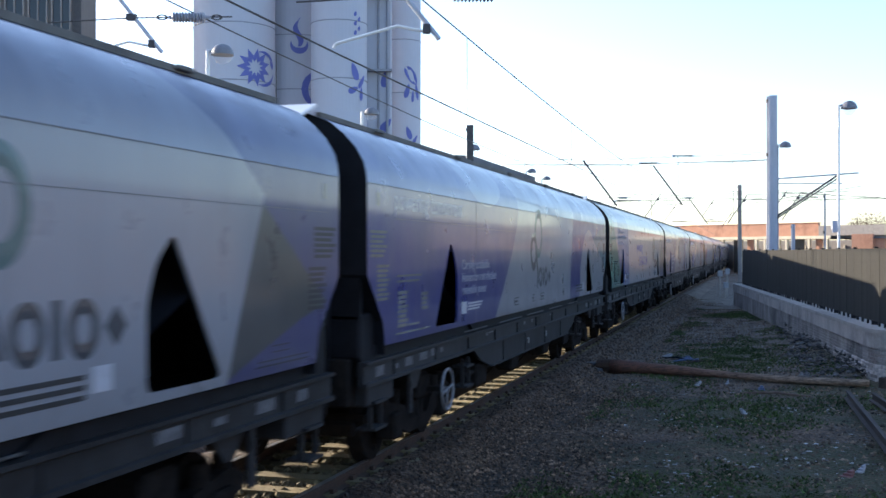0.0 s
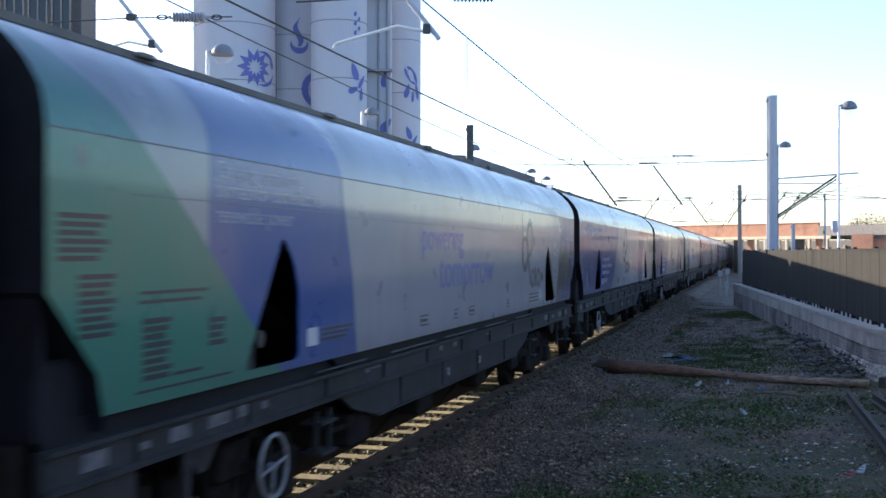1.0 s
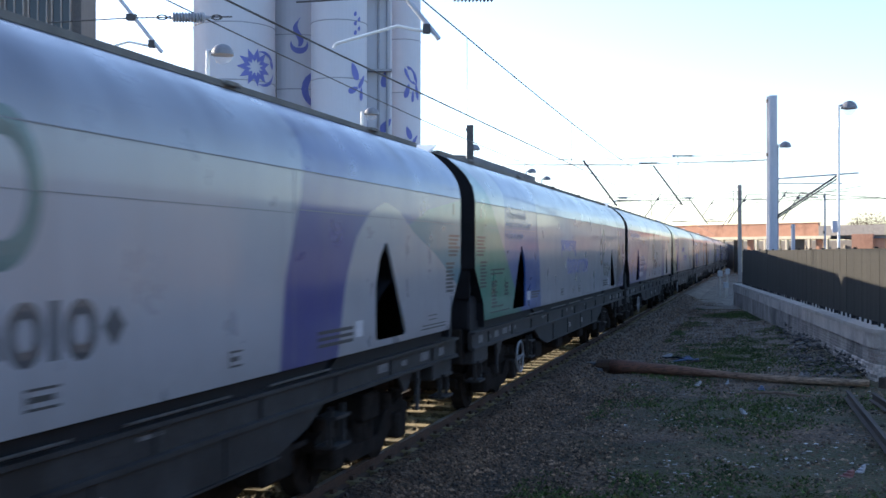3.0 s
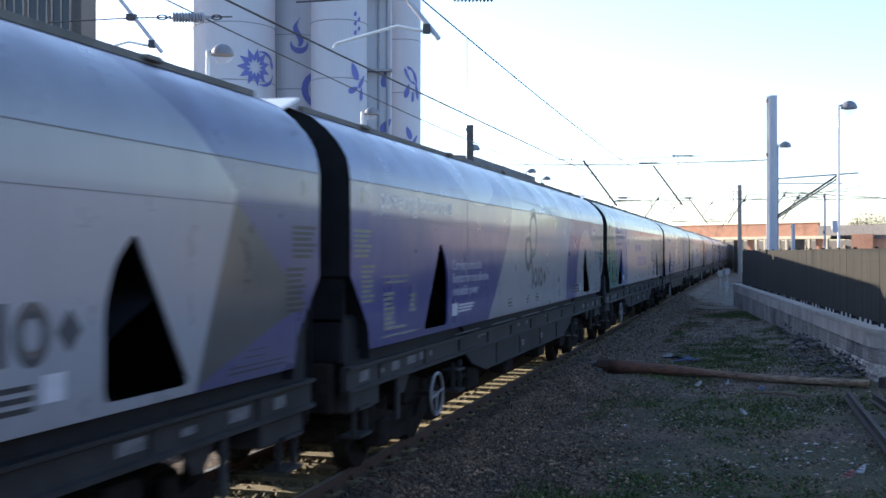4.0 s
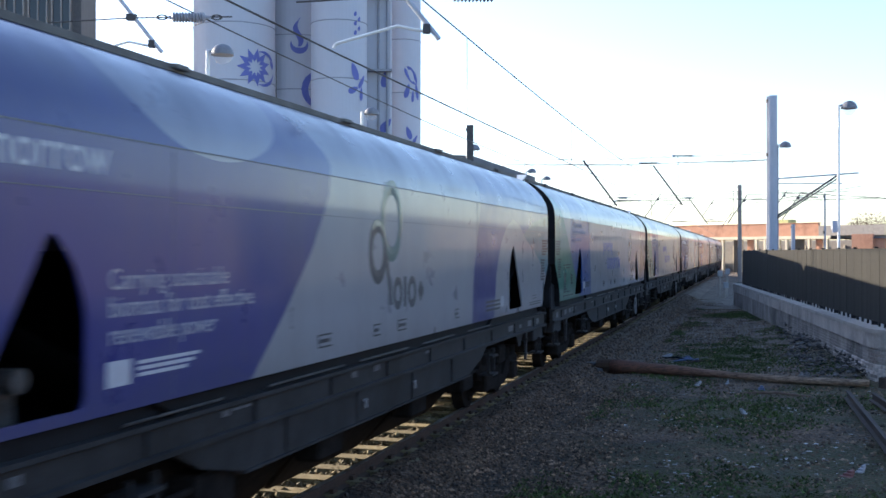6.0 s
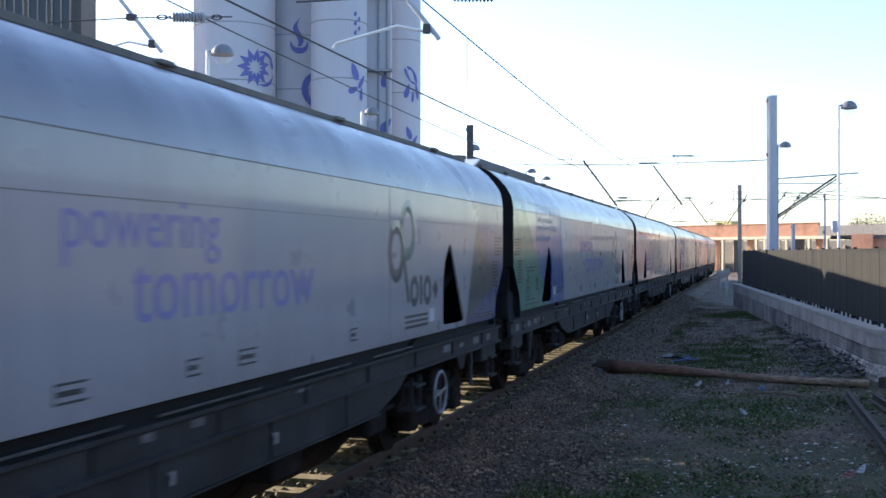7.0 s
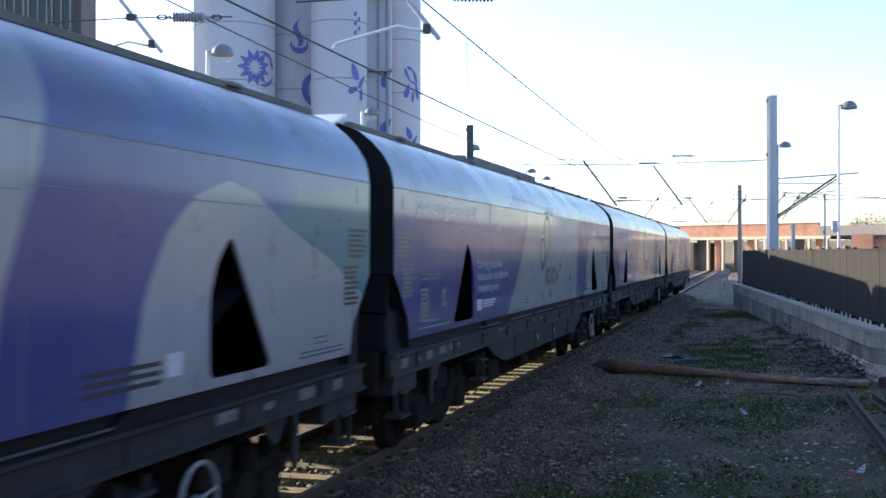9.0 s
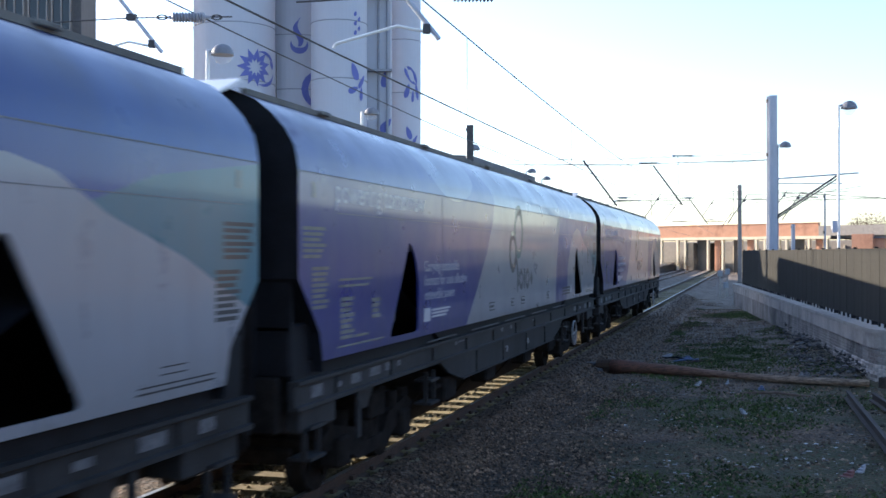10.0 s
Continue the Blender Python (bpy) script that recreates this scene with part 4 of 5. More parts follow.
MESH = {"rib": mesh_of("solebar_rib", box(bmesh.new(), -0.012, 0.012, -0.015, 0.015, -0.08, 0.08), M_SOLE),
        "catch": mesh_of("roof_catch", box(bmesh.new(), -0.04, 0.04, -0.12, 0.12, -0.02, 0.02, 0.008), M_ROOFTOP),
        "hatch": mesh_of("roof_hatch", box(bmesh.new(), -0.66, 0.66, -2.03, 2.03, -0.025, 0.025, 0.02), M_ROOFTOP),
        "step": mesh_of("hanging_step", boxes((-0.02, 0.03, -0.175, -0.145, 0, 0.4), (-0.02, 0.03, 0.145, 0.175, 0, 0.4), (-0.14, 0.08, -0.18, 0.18, 0, 0.03), (-0.14, 0.08, -0.18, 0.18, 0.28, 0.31)), M_SOLE),
        "frame": bogie_frame(), "wheels": wheelset(), "handwheel": handwheel(),
        "slogan_white": letter_meshes("powering tomorrow", 0.34, M_INKWHITE), "line_1": text_mesh("Carrying sustainable", 0.19, M_INKPALE),
        "line_2": text_mesh("biomass for cost effective", 0.19, M_INKPALE), "line_3": text_mesh("renewable power", 0.19, M_INKPALE),
        "powering": letter_meshes("powering", 0.50, M_INKBLUE), "tomorrow": letter_meshes("tomorrow", 0.68, M_INKBLUE)}

# from the last wagon to the first that is still in view at the start
ORDER = "AAAABBABABAABAB"
MODELS = {}
WAGONS = []
for k, kind_of in enumerate(ORDER):
    key = (kind_of, k <= 5)
    if key not in MODELS:
        MODELS[key] = build_wagon("purple" if kind_of == "A" else "green", 14.6 if k <= 5 else 2.9)
        WAGONS.append(MODELS[key])
    else:
        WAGONS.append(copy_thing(MODELS[key], Matrix.Identity(4)))


# ---- unseen plain walls, added to close the place and tint the wagons' reflections ----
M_CLOSE = surface("dull_brown_brick", (0.085, 0.07, 0.06), (0.14, 0.115, 0.095), 0.7, 0.9, 0, 0.3, fine=12, sheen=0.1)
tagged(part("wall_east", boxes((22.5, 23.0, -90, 20, -0.3, 7.0), (22.5, 23.0, 20.0, 150, -0.3, 5.4)), M_CLOSE), "unseen plain dull brown brick wall added for reflections", "wall", kind="structure")
tagged(part("wall_north_east", boxes((0.0, 0.6, 0.0, 800, -0.3, 13.0)), M_CLOSE, at=pose(24.0, 150.5, 0, 0, 0, -7.2)), "unseen plain dull brown brick wall added for reflections", "wall", kind="structure")


# ---- silos and buildings ----
def build_silo(x, y, r, motifs):
    s = thing("silo", pose(x, y, -0.25), "tall white painted storage silo with blue motifs", "silo", "silos")
    bm = bmesh.new()
    rod(bm, (0, 0, 0), (0, 0, 34), r, seg=48)
    part("shell", bm, M_SILO, s, smooth=False)
    for z in (8, 13.2, 18.4, 23.6, 28.8):
        part("band", torus(bmesh.new(), (0, 0, z), "z", r, 0.05, 48, 4), M_SILOSEAM, s, "thin grey ring band")
    bm = bmesh.new()
    rod(bm, (0, 0, 34), (0, 0, 35.5), r * 1.01, r * 0.3, 48)
    part("cap", bm, M_SILOSEAM, s)
    base = math.atan2(0 - y, 5.18 - x)
    for shapes, offset, z, size in motifs:
        for shape in shapes:
            bm = bmesh.new()
            for loop in shape:
                vs = []
                for p, q in loop:
                    a = base + (offset + p * size) / r
                    vs.append(bm.verts.new(((r + 0.06) * math.cos(a), (r + 0.06) * math.sin(a), z + q * size)))
                bm.faces.new(vs)
            bmesh.ops.remove_doubles(bm, verts=bm.verts, dist=0.004)
            bmesh.ops.triangulate(bm, faces=bm.faces)
            part("motif", bm, M_SILOART, s, "blue painted plant motif")
    return s


def star(n=8, r0=0.55, r1=1.0, hole=0.42):
    """A pointed sun, cut into wedges round an open star."""
    out = []
    for i in range(n):
        a0, a1, a2 = (2 * math.pi * (i + d) / n for d in (0, 0.5, 1))
        out.append([(hole * 0.55 * math.cos(a0), hole * 0.55 * math.sin(a0)), (r0 * math.cos(a0), r0 * math.sin(a0)), (r1 * math.cos(a1), r1 * math.sin(a1)), (hole * math.cos(a1), hole * math.sin(a1))])
        out.append([(hole * math.cos(a1), hole * math.sin(a1)), (r1 * math.cos(a1), r1 * math.sin(a1)), (r0 * math.cos(a2), r0 * math.sin(a2)), (hole * 0.55 * math.cos(a2), hole * 0.55 * math.sin(a2))])
    return out


def crescent(a0, a1, r, w, cx=0.0, cy=0.0, n=12):
    out = []
    for i in range(n):
        s, e = a0 + (a1 - a0) * i / n, a0 + (a1 - a0) * (i + 1) / n
        ws, we = w * math.sin(math.pi * i / n) + 0.03, w * math.sin(math.pi * (i + 1) / n) + 0.03
        out.append([(cx + (r - q) * math.cos(t), cy + (r - q) * math.sin(t)) for t, q in ((s, 0), (e, 0), (e, we), (s, ws))])
    return out


def leaf(cx, cy, a, ln, w):
    pts = []
    for i in range(12):
        t = 2 * math.pi * i / 12
        p, q = ln * math.cos(t), w * math.sin(t) * (1 - 0.4 * math.cos(t))
        pts.append((cx + p * math.cos(a) - q * math.sin(a), cy + p * math.sin(a) + q * math.cos(a)))
    return [pts]


def flame(n=14):
    """A wavy tongue that tapers at both ends."""
    pts = []
    for i in range(n + 1):
        t = i / n
        pts.append((0.2 * math.sin(6.5 * t + 0.4), -0.75 + 2.1 * t, 0.21 * math.sin(math.pi * min(1.0, t + 0.1)) ** 0.8 + 0.02))
    return [[(x0 - w0, z0), (x0 + w0, z0), (x1 + w1, z1), (x1 - w1, z1)] for (x0, z0, w0), (x1, z1, w1) in zip(pts, pts[1:])]


def split_leaf(cx, cy, a, ln, w):
    """A leaf painted as two halves either side of a bare vein."""
    out = []
    for sgn in (1, -1):
        pts = [(ln * math.cos(t), sgn * (0.05 + w * math.sin(t))) for t in (math.pi * i / 8 for i in range(9))]
        out.append([[(cx + p * math.cos(a) - q * math.sin(a), cy + p * math.sin(a) + q * math.cos(a)) for p, q in pts]])
    return out


SUNFACE = [star(11, 0.6, 1.0, 0.48), crescent(0.1, 2.0, 0.85, 0.16, 0.55, 0.05), crescent(-2.0, -0.1, 0.85, 0.16, 0.55, -0.1), leaf(1.18, 0.25, 2.2, 0.24, 0.1)]
SWIRL = [flame(), crescent(2.7, 6.7, 0.66, 0.42, 0.08, -0.62)]
BERRIES = [leaf(0.42 * (i % 2) - 0.05, 0.9 - 0.42 * i, 1.2, 0.24, 0.15) for i in range(5)]
SPRIG = [leaf(-0.2, 0.55, 1.9, 0.55, 0.22), leaf(0.35, 0.0, 1.0, 0.5, 0.14), leaf(-0.3, -0.55, 0.5, 0.36, 0.18), leaf(0.3, -0.75, 1.5, 0.42, 0.14)]
HALFRING = [crescent(1.2, 5.1, 1.0, 0.34), leaf(0.12, 0.15, 1.3, 0.5, 0.1)]
TWOLEAF = split_leaf(-0.05, 0.6, 2.2, 0.68, 0.3) + [leaf(-0.35, -0.45, 1.3, 0.5, 0.16), leaf(0.4, -0.4, 1.75, 0.6, 0.14), leaf(0.05, -0.8, 1.5, 0.4, 0.1)]
build_silo(-41.37, 90.61, 3.75, [(SUNFACE, 1.9, 19.6, 1.75)])
build_silo(-38.1, 97.2, 3.4, [(SWIRL, 0.2, 23.4, 1.3), (HALFRING, 2.3, 18.4, 1.8)])
build_silo(-31.27, 91.46, 2.55, [(BERRIES, 1.55, 23.3, 1.0), (SPRIG, 1.75, 18.2, 1.5)])
build_silo(-28.32, 100.79, 1.85, [(TWOLEAF, 1.0, 19.2, 1.45), (SPRIG, 0.9, 13.8, 1.2)])


def build_tower():
    t = thing("stair_tower", pose(-28.92, 95.27, -0.25, 0, 0, 16), "pale grey steel stair and pipe tower between silos", "tower")
    part("core", boxes((-1.2, 1.3, -1.2, 1.2, 0, 34)), M_SILO, t)
    for x in (-1.0, 0.2, 1.0):
        part("pipe", rods(0.12, ((x, -1.35, 0), (x, -1.35, 34))), M_SILOSEAM, t)
    for z in (19.6, 26.5):
        part("landing", boxes((-1.3, 1.45, -1.9, -1.2, z, z + 0.2)), M_SILOSEAM, t)
    for z, a in ((19.0, 1.4), (14.6, 0.9)):
        bm = bmesh.new()
        for loop in leaf(0.8, z, a, 0.85, 0.36):
            bm.faces.new([bm.verts.new((p, -1.225, q)) for p, q in loop])
        part("motif", bm, M_SILOART, t, "blue painted leaf motif")


build_tower()


def build_mill():
    """The block with tall framed windows."""
    b = thing("mill_building", pose(-67.0, 103.6, -0.25, 0, 0, 10), "dark brown-grey clad building with tall framed windows", "building")
    part("wall", boxes((-29, 0, 0.0, 4, 0, 44)), M_FACADE, b)
    part("roof", boxes((-29.6, 0.6, -0.6, 4.6, 44.0, 44.8)), M_DARKSTEEL, b)
    part("corner_trim", boxes((-0.8, 0.1, -0.15, 0.0, 0, 44)), M_DARKSTEEL, b)
    frame_me = mesh_of("window", boxes((-1.15, -1.0, -0.25, 0, 0, 6.0), (1.0, 1.15, -0.25, 0, 0, 6.0), (-1.0, 1.0, -0.25, 0, 5.8, 6.0), (-1.0, 1.0, -0.25, 0, 0, 0.25), (-0.07, 0.07, -0.2, 0, 0.25, 5.8)), M_FRAME)
    pane_me = mesh_of("pane", boxes((-1.0, 1.0, -0.05, 0.0, 0.25, 5.8)), M_GLASS)
    for i in range(9):
        for z in (20.6, 27.4, 34.2):
            o = part("window", frame_me, None, b, at=pose(-2.2 - i * 2.75, -0.004, z))
            part("pane", pane_me, None, o)


build_mill()


def build_station():
    """Canopied station building on the far platform."""
    p = thing("far_platform", None, "long raised asphalt platform beyond the tracks", "platform", kind="structure")
    part("platform_slab", boxes((-16.0, -7.2, 8, 190, -0.3, 0.9)), M_PLATFORM, p)
    part("platform_edge", boxes((-7.2, -6.9, 8, 190, 0.7, 0.93)), M_COPING, p)
    b = thing("station_building", None, "long low grey-roofed station building on the platform", "building")
    # wall runs on unseen in front of the roof to shade the fence
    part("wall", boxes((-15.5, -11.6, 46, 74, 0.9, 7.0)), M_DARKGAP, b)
    part("roof", sweep([(-16.0, 7.3), (-9.7, 7.2), (-9.7, 7.9), (-13, 8.1), (-16.0, 7.9)], 57.0, 74.6), M_CANOPY, b, "flat grey felt roof")
    # hidden wall added to cast shade on the far ground
    part("platform_wall", boxes((-14.0, -11.4, 75, 122, 0.9, 6.9)), M_DARKGAP, b, "added plain wall, hidden behind the train, shading the far ground")
    for i in range(3):
        part("canopy_post", rods(0.09, ((-10.7, 58 + i * 7.5, 0.9), (-10.7, 58 + i * 7.5, 7.3))), M_DARKSTEEL, b)


build_station()


def build_lamp(x, y, z, turn=0.0, post_z=0.9):
    """A platform lamp: slim post, short arm, half-dome head with a clear bowl."""
    t = thing("platform_lamp", pose(x, y, 0, 0, 0, turn), "slim pale platform lamp with dark half-dome head", "street lamp", "platform lamps")
    bm = rods(0.055, ((-0.34, 0, post_z), (-0.34, 0, z)))
    part("post", bm, M_SILOSEAM if x > 0 and y > 50 else M_LIP, t, "slim painted lamp post")
    part("arm", rods(0.04, ((-0.34, 0, z - 0.02), (0.0, 0, z + 0.08))), M_GALV, t)
    bm = bmesh.new()
    bmesh.ops.create_uvsphere(bm, u_segments=20, v_segments=12, radius=0.31)
    bmesh.ops.bisect_plane(bm, geom=bm.verts[:] + bm.edges[:] + bm.faces[:], plane_co=(0, 0, 0), plane_no=(0, 0, -1), clear_outer=True)
    bmesh.ops.holes_fill(bm, edges=[e for e in bm.edges if e.is_boundary])
    part("dome", bm, M_DOME, t, "dark half-dome lamp head", at=pose(0.06, 0, z - 0.12))
    bm = bmesh.new()
    bmesh.ops.create_uvsphere(bm, u_segments=20, v_segments=12, radius=0.25)
    bmesh.ops.bisect_plane(bm, geom=bm.verts[:] + bm.edges[:] + bm.faces[:], plane_co=(0, 0, 0), plane_no=(0, 0, 1), clear_outer=True)
    part("bowl", bm, M_BOWL, t, "clear round lamp bowl", at=pose(0.06, 0, z - 0.125))
    return t


for x, y, z in ((-8.69, 26.17, 8.04), (-10.31, 42.36, 8.49), (-9.42, 56.16, 8.24), (-9.63, 72.76, 8.2), (-10.3, 81.93, 8.31), (8.58, 43.68, 8.2), (6.65, 58.74, 8.2)):
    build_lamp(x, y, z, 16.2)


# ---- overhead line ----
def build_mast(x, y, top, w, base=0.9, steel=None):
    t = thing("overhead_mast", pose(x, y, 0, 0, 0, 16.2), "grey galvanised steel overhead line mast", "mast", "overhead line masts")
    part("column", boxes((-w / 2, w / 2, -w / 2, -w / 2 + 0.02, base, top), (-w / 2, w / 2, w / 2 - 0.02, w / 2, base, top), (-0.012, 0.012, -w / 2, w / 2, base, top)), steel or M_GALV, t)
    part("base_plate", boxes((-w * 0.8, w * 0.8, -w * 0.8, w * 0.8, base, base + 0.05)), M_DARKSTEEL, t)
    part("fitting", boxes((-w / 2 - 0.06, -w / 2, -0.08, 0.08, top - 0.3, top - 0.15)), M_DARKSTEEL, t)
    part("fitting", boxes((-w / 2 - 0.06, -w / 2, -0.08, 0.08, top - 2.6, top - 2.45)), M_DARKSTEEL, t)
    return t


build_mast(5.88, 48.1, 9.3, 0.36)
build_mast(3.82, 103.7, 8.9, 0.30, -0.26, M_FRAME)
build_mast(-8.83, 53.2, 9.1, 0.34, 0.9, M_DARKSTEEL)
build_mast(9.5, 73.0, 6.4, 0.09, -0.26)
build_mast(8.2, 93.0, 4.9, 0.26, -0.26)


def wire(name, points, r, label, group=""):
    bm, k, rings = bmesh.new(), 6, []
    way = [Vector(p) for p in points]
    for i, p in enumerate(way):
        d = (way[min(i + 1, len(way) - 1)] - way[max(i - 1, 0)]).normalized()
        side = d.orthogonal().normalized() if abs(d.z) > 0.9 else d.cross(Vector((0, 0, 1))).normalized()
        up = side.cross(d)
        rings.append([bm.verts.new(p + (side * math.cos(2 * math.pi * j / k) + up * math.sin(2 * math.pi * j / k)) * r) for j in range(k)])
    for a, b in zip(rings, rings[1:]):
        for j in range(k):
            bm.faces.new((a[j], a[(j + 1) % k], b[(j + 1) % k], b[j]))
    bm.faces.new(rings[0]), bm.faces.new(rings[-1][::-1])
    return tagged(part(name, bm, M_WIRE), label, "wire", group)


def sag(y, a, b, low, high):
    f = (y - a) / (b - a)
    return low + (high - low) * (2 * f - 1) ** 2


STATIONS = [-44.0, 13.5, 73.0, 133.0, 193.0]
for x, zc in ((0.0, 5.28), (-3.9, 5.2)):
    wire("contact_wire", [(x + 0.2, -44, zc), (x - 0.25, 13.5, zc), (x + 0.1, 73, zc - 0.1), (x - 0.15, 133, zc - 0.15), (x + 0.1, 193, zc - 0.15)], 0.0125, "thin dark overhead contact wire", "overhead wires")
    pts = []
    for a, b in zip(STATIONS, STATIONS[1:]):
        pts += [(x, a + (b - a) * i / 16, sag(a + (b - a) * i / 16, a, b, zc + 1.05, zc + 1.5)) for i in range(16)]
    wire("catenary_wire", pts, 0.0125, "thin dark sagging catenary wire", "overhead wires")
    for a, b in list(zip(STATIONS, STATIONS[1:]))[1:3]:
        for i in (1, 3, 5, 7, 9):
            y = a + (b - a) * i / 10
            wire("dropper", [(x, y, sag(y, a, b, zc + 1.05, zc + 1.5)), (x, y, zc - 0.1)], 0.007, "thin vertical dropper wire", "droppers")


def turned(profile, z, seg=14):
    """A round body about a level axis: (x, radius) pairs."""
    bm = bmesh.new()
    rings = [[bm.verts.new((x, q * math.cos(2 * math.pi * i / seg), z + q * math.sin(2 * math.pi * i / seg))) for i in range(seg)] for x, q in profile]
    for a, b in zip(rings, rings[1:]):
        for i in range(seg):
            bm.faces.new((a[i], a[(i + 1) % seg], b[(i + 1) % seg], b[i]))
    bm.faces.new(rings[0]), bm.faces.new(rings[-1][::-1])
    return bm


def build_registration(x, y, z, reach=1.97, rise=2.48, girth=0.035):
    """A sloping drop tube with its arm, clamp and ribbed insulator."""
    t = thing("registration_arm", pose(x, y, z, 0, 0, 16.2), "grey steel registration arm hanging with drop tube", "overhead fitting", "registration arms")
    part("drop_tube", rods(girth, ((1.42 - reach, 0, 0.12 + rise), (1.42, 0, 0.12))), M_GALV if rise < 3 else M_DARKSTEEL, t)
    part("clamp", boxes((0.83, 0.99, -0.06, 0.06, 0.66, 0.76)), M_DARKSTEEL, t)
    part("clamp", boxes((1.2, 1.3, -0.05, 0.05, 0.2, 0.32)), M_DARKSTEEL, t)
    bm = rods(0.022 + 0.2 * (girth - 0.035), ((0, 0, 0), (0.03, 0, 0.06)), ((0.03, 0, 0.06), (0.86, 0, 0.30)), ((0.86, 0, 0.30), (1.25, 0, 0.22)))
    part("arm", bm, M_LIP, t, "pale curved registration arm")
    part("cross_wire", rods(0.012, ((-0.5, 0, 0.62), (0.9, 0, 0.7)), ((0.9, 0, 0.7), (2.6, 0, 0.72))), M_WIRE, t)
    part("insulator", turned([(1.52, 0.02), (1.58, 0.035)] + [(1.6 + 0.05 * i + d, q) for i in range(11) for d, q in ((0.0, 0.055), (0.018, 0.088), (0.03, 0.088))] + [(2.16, 0.035), (2.24, 0.02)], 0.71), M_PORCELAIN, t, "ribbed grey insulator")
    part("shackle", torus(bmesh.new(), (1.42, 0, 0.71), "y", 0.05, 0.014, 14, 6, (1.6, 0.8)), M_DARKSTEEL, t)
    part("shackle", torus(bmesh.new(), (2.34, 0, 0.71), "y", 0.05, 0.014, 14, 6, (1.6, 0.8)), M_DARKSTEEL, t)
    tx, ty, tz = x + 0.96 * (1.42 - reach), y + 0.279 * (1.42 - reach), z + 0.12 + rise
    wire("head_span_wire", [(-9.2, ty, tz + 0.15), (tx, ty, tz), (5.0, ty, tz + 0.15)], 0.018, "thin dark wire spanning over the tracks", "overhead wires")
    return t


build_registration(-0.25, 13.42, 5.33)
build_registration(-5.75, 15.6, 5.83)
for x, y, z in ((-5.8, 78.03, 5.84), (-2.01, 91.63, 6.45), (-2.01, 142.66, 6.13)):
    build_registration(x, y, z, 2.45, 3.3, 0.07)
for y, z in ((61.0, 7.7), (103.0, 7.6)):
    wire("head_span_wire", [(-8.8, y, z), (-2, y, z - 0.15), (5.9, y + 1.2, z)], 0.02, "thin dark wire spanning over the tracks", "overhead wires")
for pts in ([(7.7, 62.9, 5.9), (12.9, 64.8, 5.55)], [(6.9, 62.6, 5.45), (12.9, 64.8, 5.65)], [(5.0, 61.8, 5.3), (11.0, 64.0, 6.3)], [(2.6, 95.0, 7.2), (9.0, 97.0, 7.4)]):
    wire("cross_span_wire", pts, 0.018, "thin dark cross wire over the platform tracks", "overhead wires")
for x, y, z in ((4.2, 62.0, 4.3), (6.6, 73.0, 5.1), (1.0, 101.0, 5.9), (-1.5, 73.4, 5.0), (-3.0, 110.0, 5.9), (2.3, 118.0, 5.4), (7.2, 66.0, 4.6)):
    o = thing("steady_arm", pose(x, y, z, 0, 0, 16.2), "dark steel steady arm below a cross wire", "overhead fitting", "steady arms")
    part("arm", rods(0.03, ((-0.5, 0, -0.1), (0.6, 0, 1.5))), M_DARKSTEEL, o)
    wire("cross_span_wire", [(x - 4, y, z + 1.5), (x + 0.576, y + 0.167, z + 1.5), (x + 4, y + 0.5, z + 1.55)], 0.016, "thin dark cross wire over the platform tracks", "overhead wires")
    part("clamp", box(bmesh.new(), 0.35, 0.5, -0.06, 0.06, 1.1, 1.25, 0.01), M_DARKSTEEL, o)
# cross spans between the masts, with their stick insulators and hangers
for y, z, bow, x0, x1 in ((60.9, 7.62, 0.1, -8.9, 5.9), (61.3, 8.02, 0.15, -8.9, 5.9), (112.9, 5.83, 0.0, -12.0, 9.0), (64.5, 5.69, 0.0, -9.0, -0.5), (83.4, 6.57, 0.05, 3.5, 14.0), (70.2, 6.1, -0.2, 6.0, 16.0), (85.0, 5.9, 0.5, 5.5, 16.0)):
    wire("cross_span_wire", [(x0, y - 1.0, z - bow), (0.5 * (x0 + x1), y, z - 0.08), (x1, y + 1.0, z + bow)], 0.012, "thin dark cross wire over the platform tracks", "overhead wires")
for x, y, z, q in ((-0.5, 60.8, 7.58, 0.5), (1.35, 61.3, 7.98, 0.55), (-2.1, 64.5, 5.66, 0.7), (-2.2, 112.4, 5.78, 0.8), (1.2, 113.4, 5.78, 1.1), (5.5, 83.3, 6.52, 0.55), (8.4, 70.0, 6.0, 0.5)):
    o = thing("stick_insulator", pose(x, y, z, 0, 0, 16.2), "dark stick insulator on a cross wire", "insulator", "stick insulators")
    part("stick", rods(0.035, ((-q, 0, 0), (q, 0, 0.01)), seg=10), M_DARKSTEEL, o)
    for e in (-q, q):
        part("end_cap", rods(0.055, ((e - 0.06, 0, 0), (e + 0.06, 0, 0)), seg=10), M_GALV, o)
for x, y, a, b in ((-0.4, 60.86, 4.6, 8.5), (1.05, 61.27, 6.3, 8.05), (1.62, 113.5, 5.3, 6.8), (10.5, 95.3, 4.8, 7.9), (-2.6, 64.4, 4.9, 6.3), (4.0, 62.1, 4.6, 7.6)):
    wire("dropper", [(x, y, b), (x + 0.03, y, a)], 0.016, "thin vertical dropper wire", "droppers")
cant = thing("cantilever_bracket", pose(6.0, 48.2, 0, 0, 0, 16.2), "galvanised cantilever bracket on the mast", "overhead fitting")
part("top_tube", rods(0.035, ((0.1, 0, 5.75), (3.6, 0, 6.0))), M_GALV, cant)
part("stay_tube", rods(0.045, ((0.1, 0, 4.15), (2.7, 0, 5.9))), M_DARKSTEEL, cant)
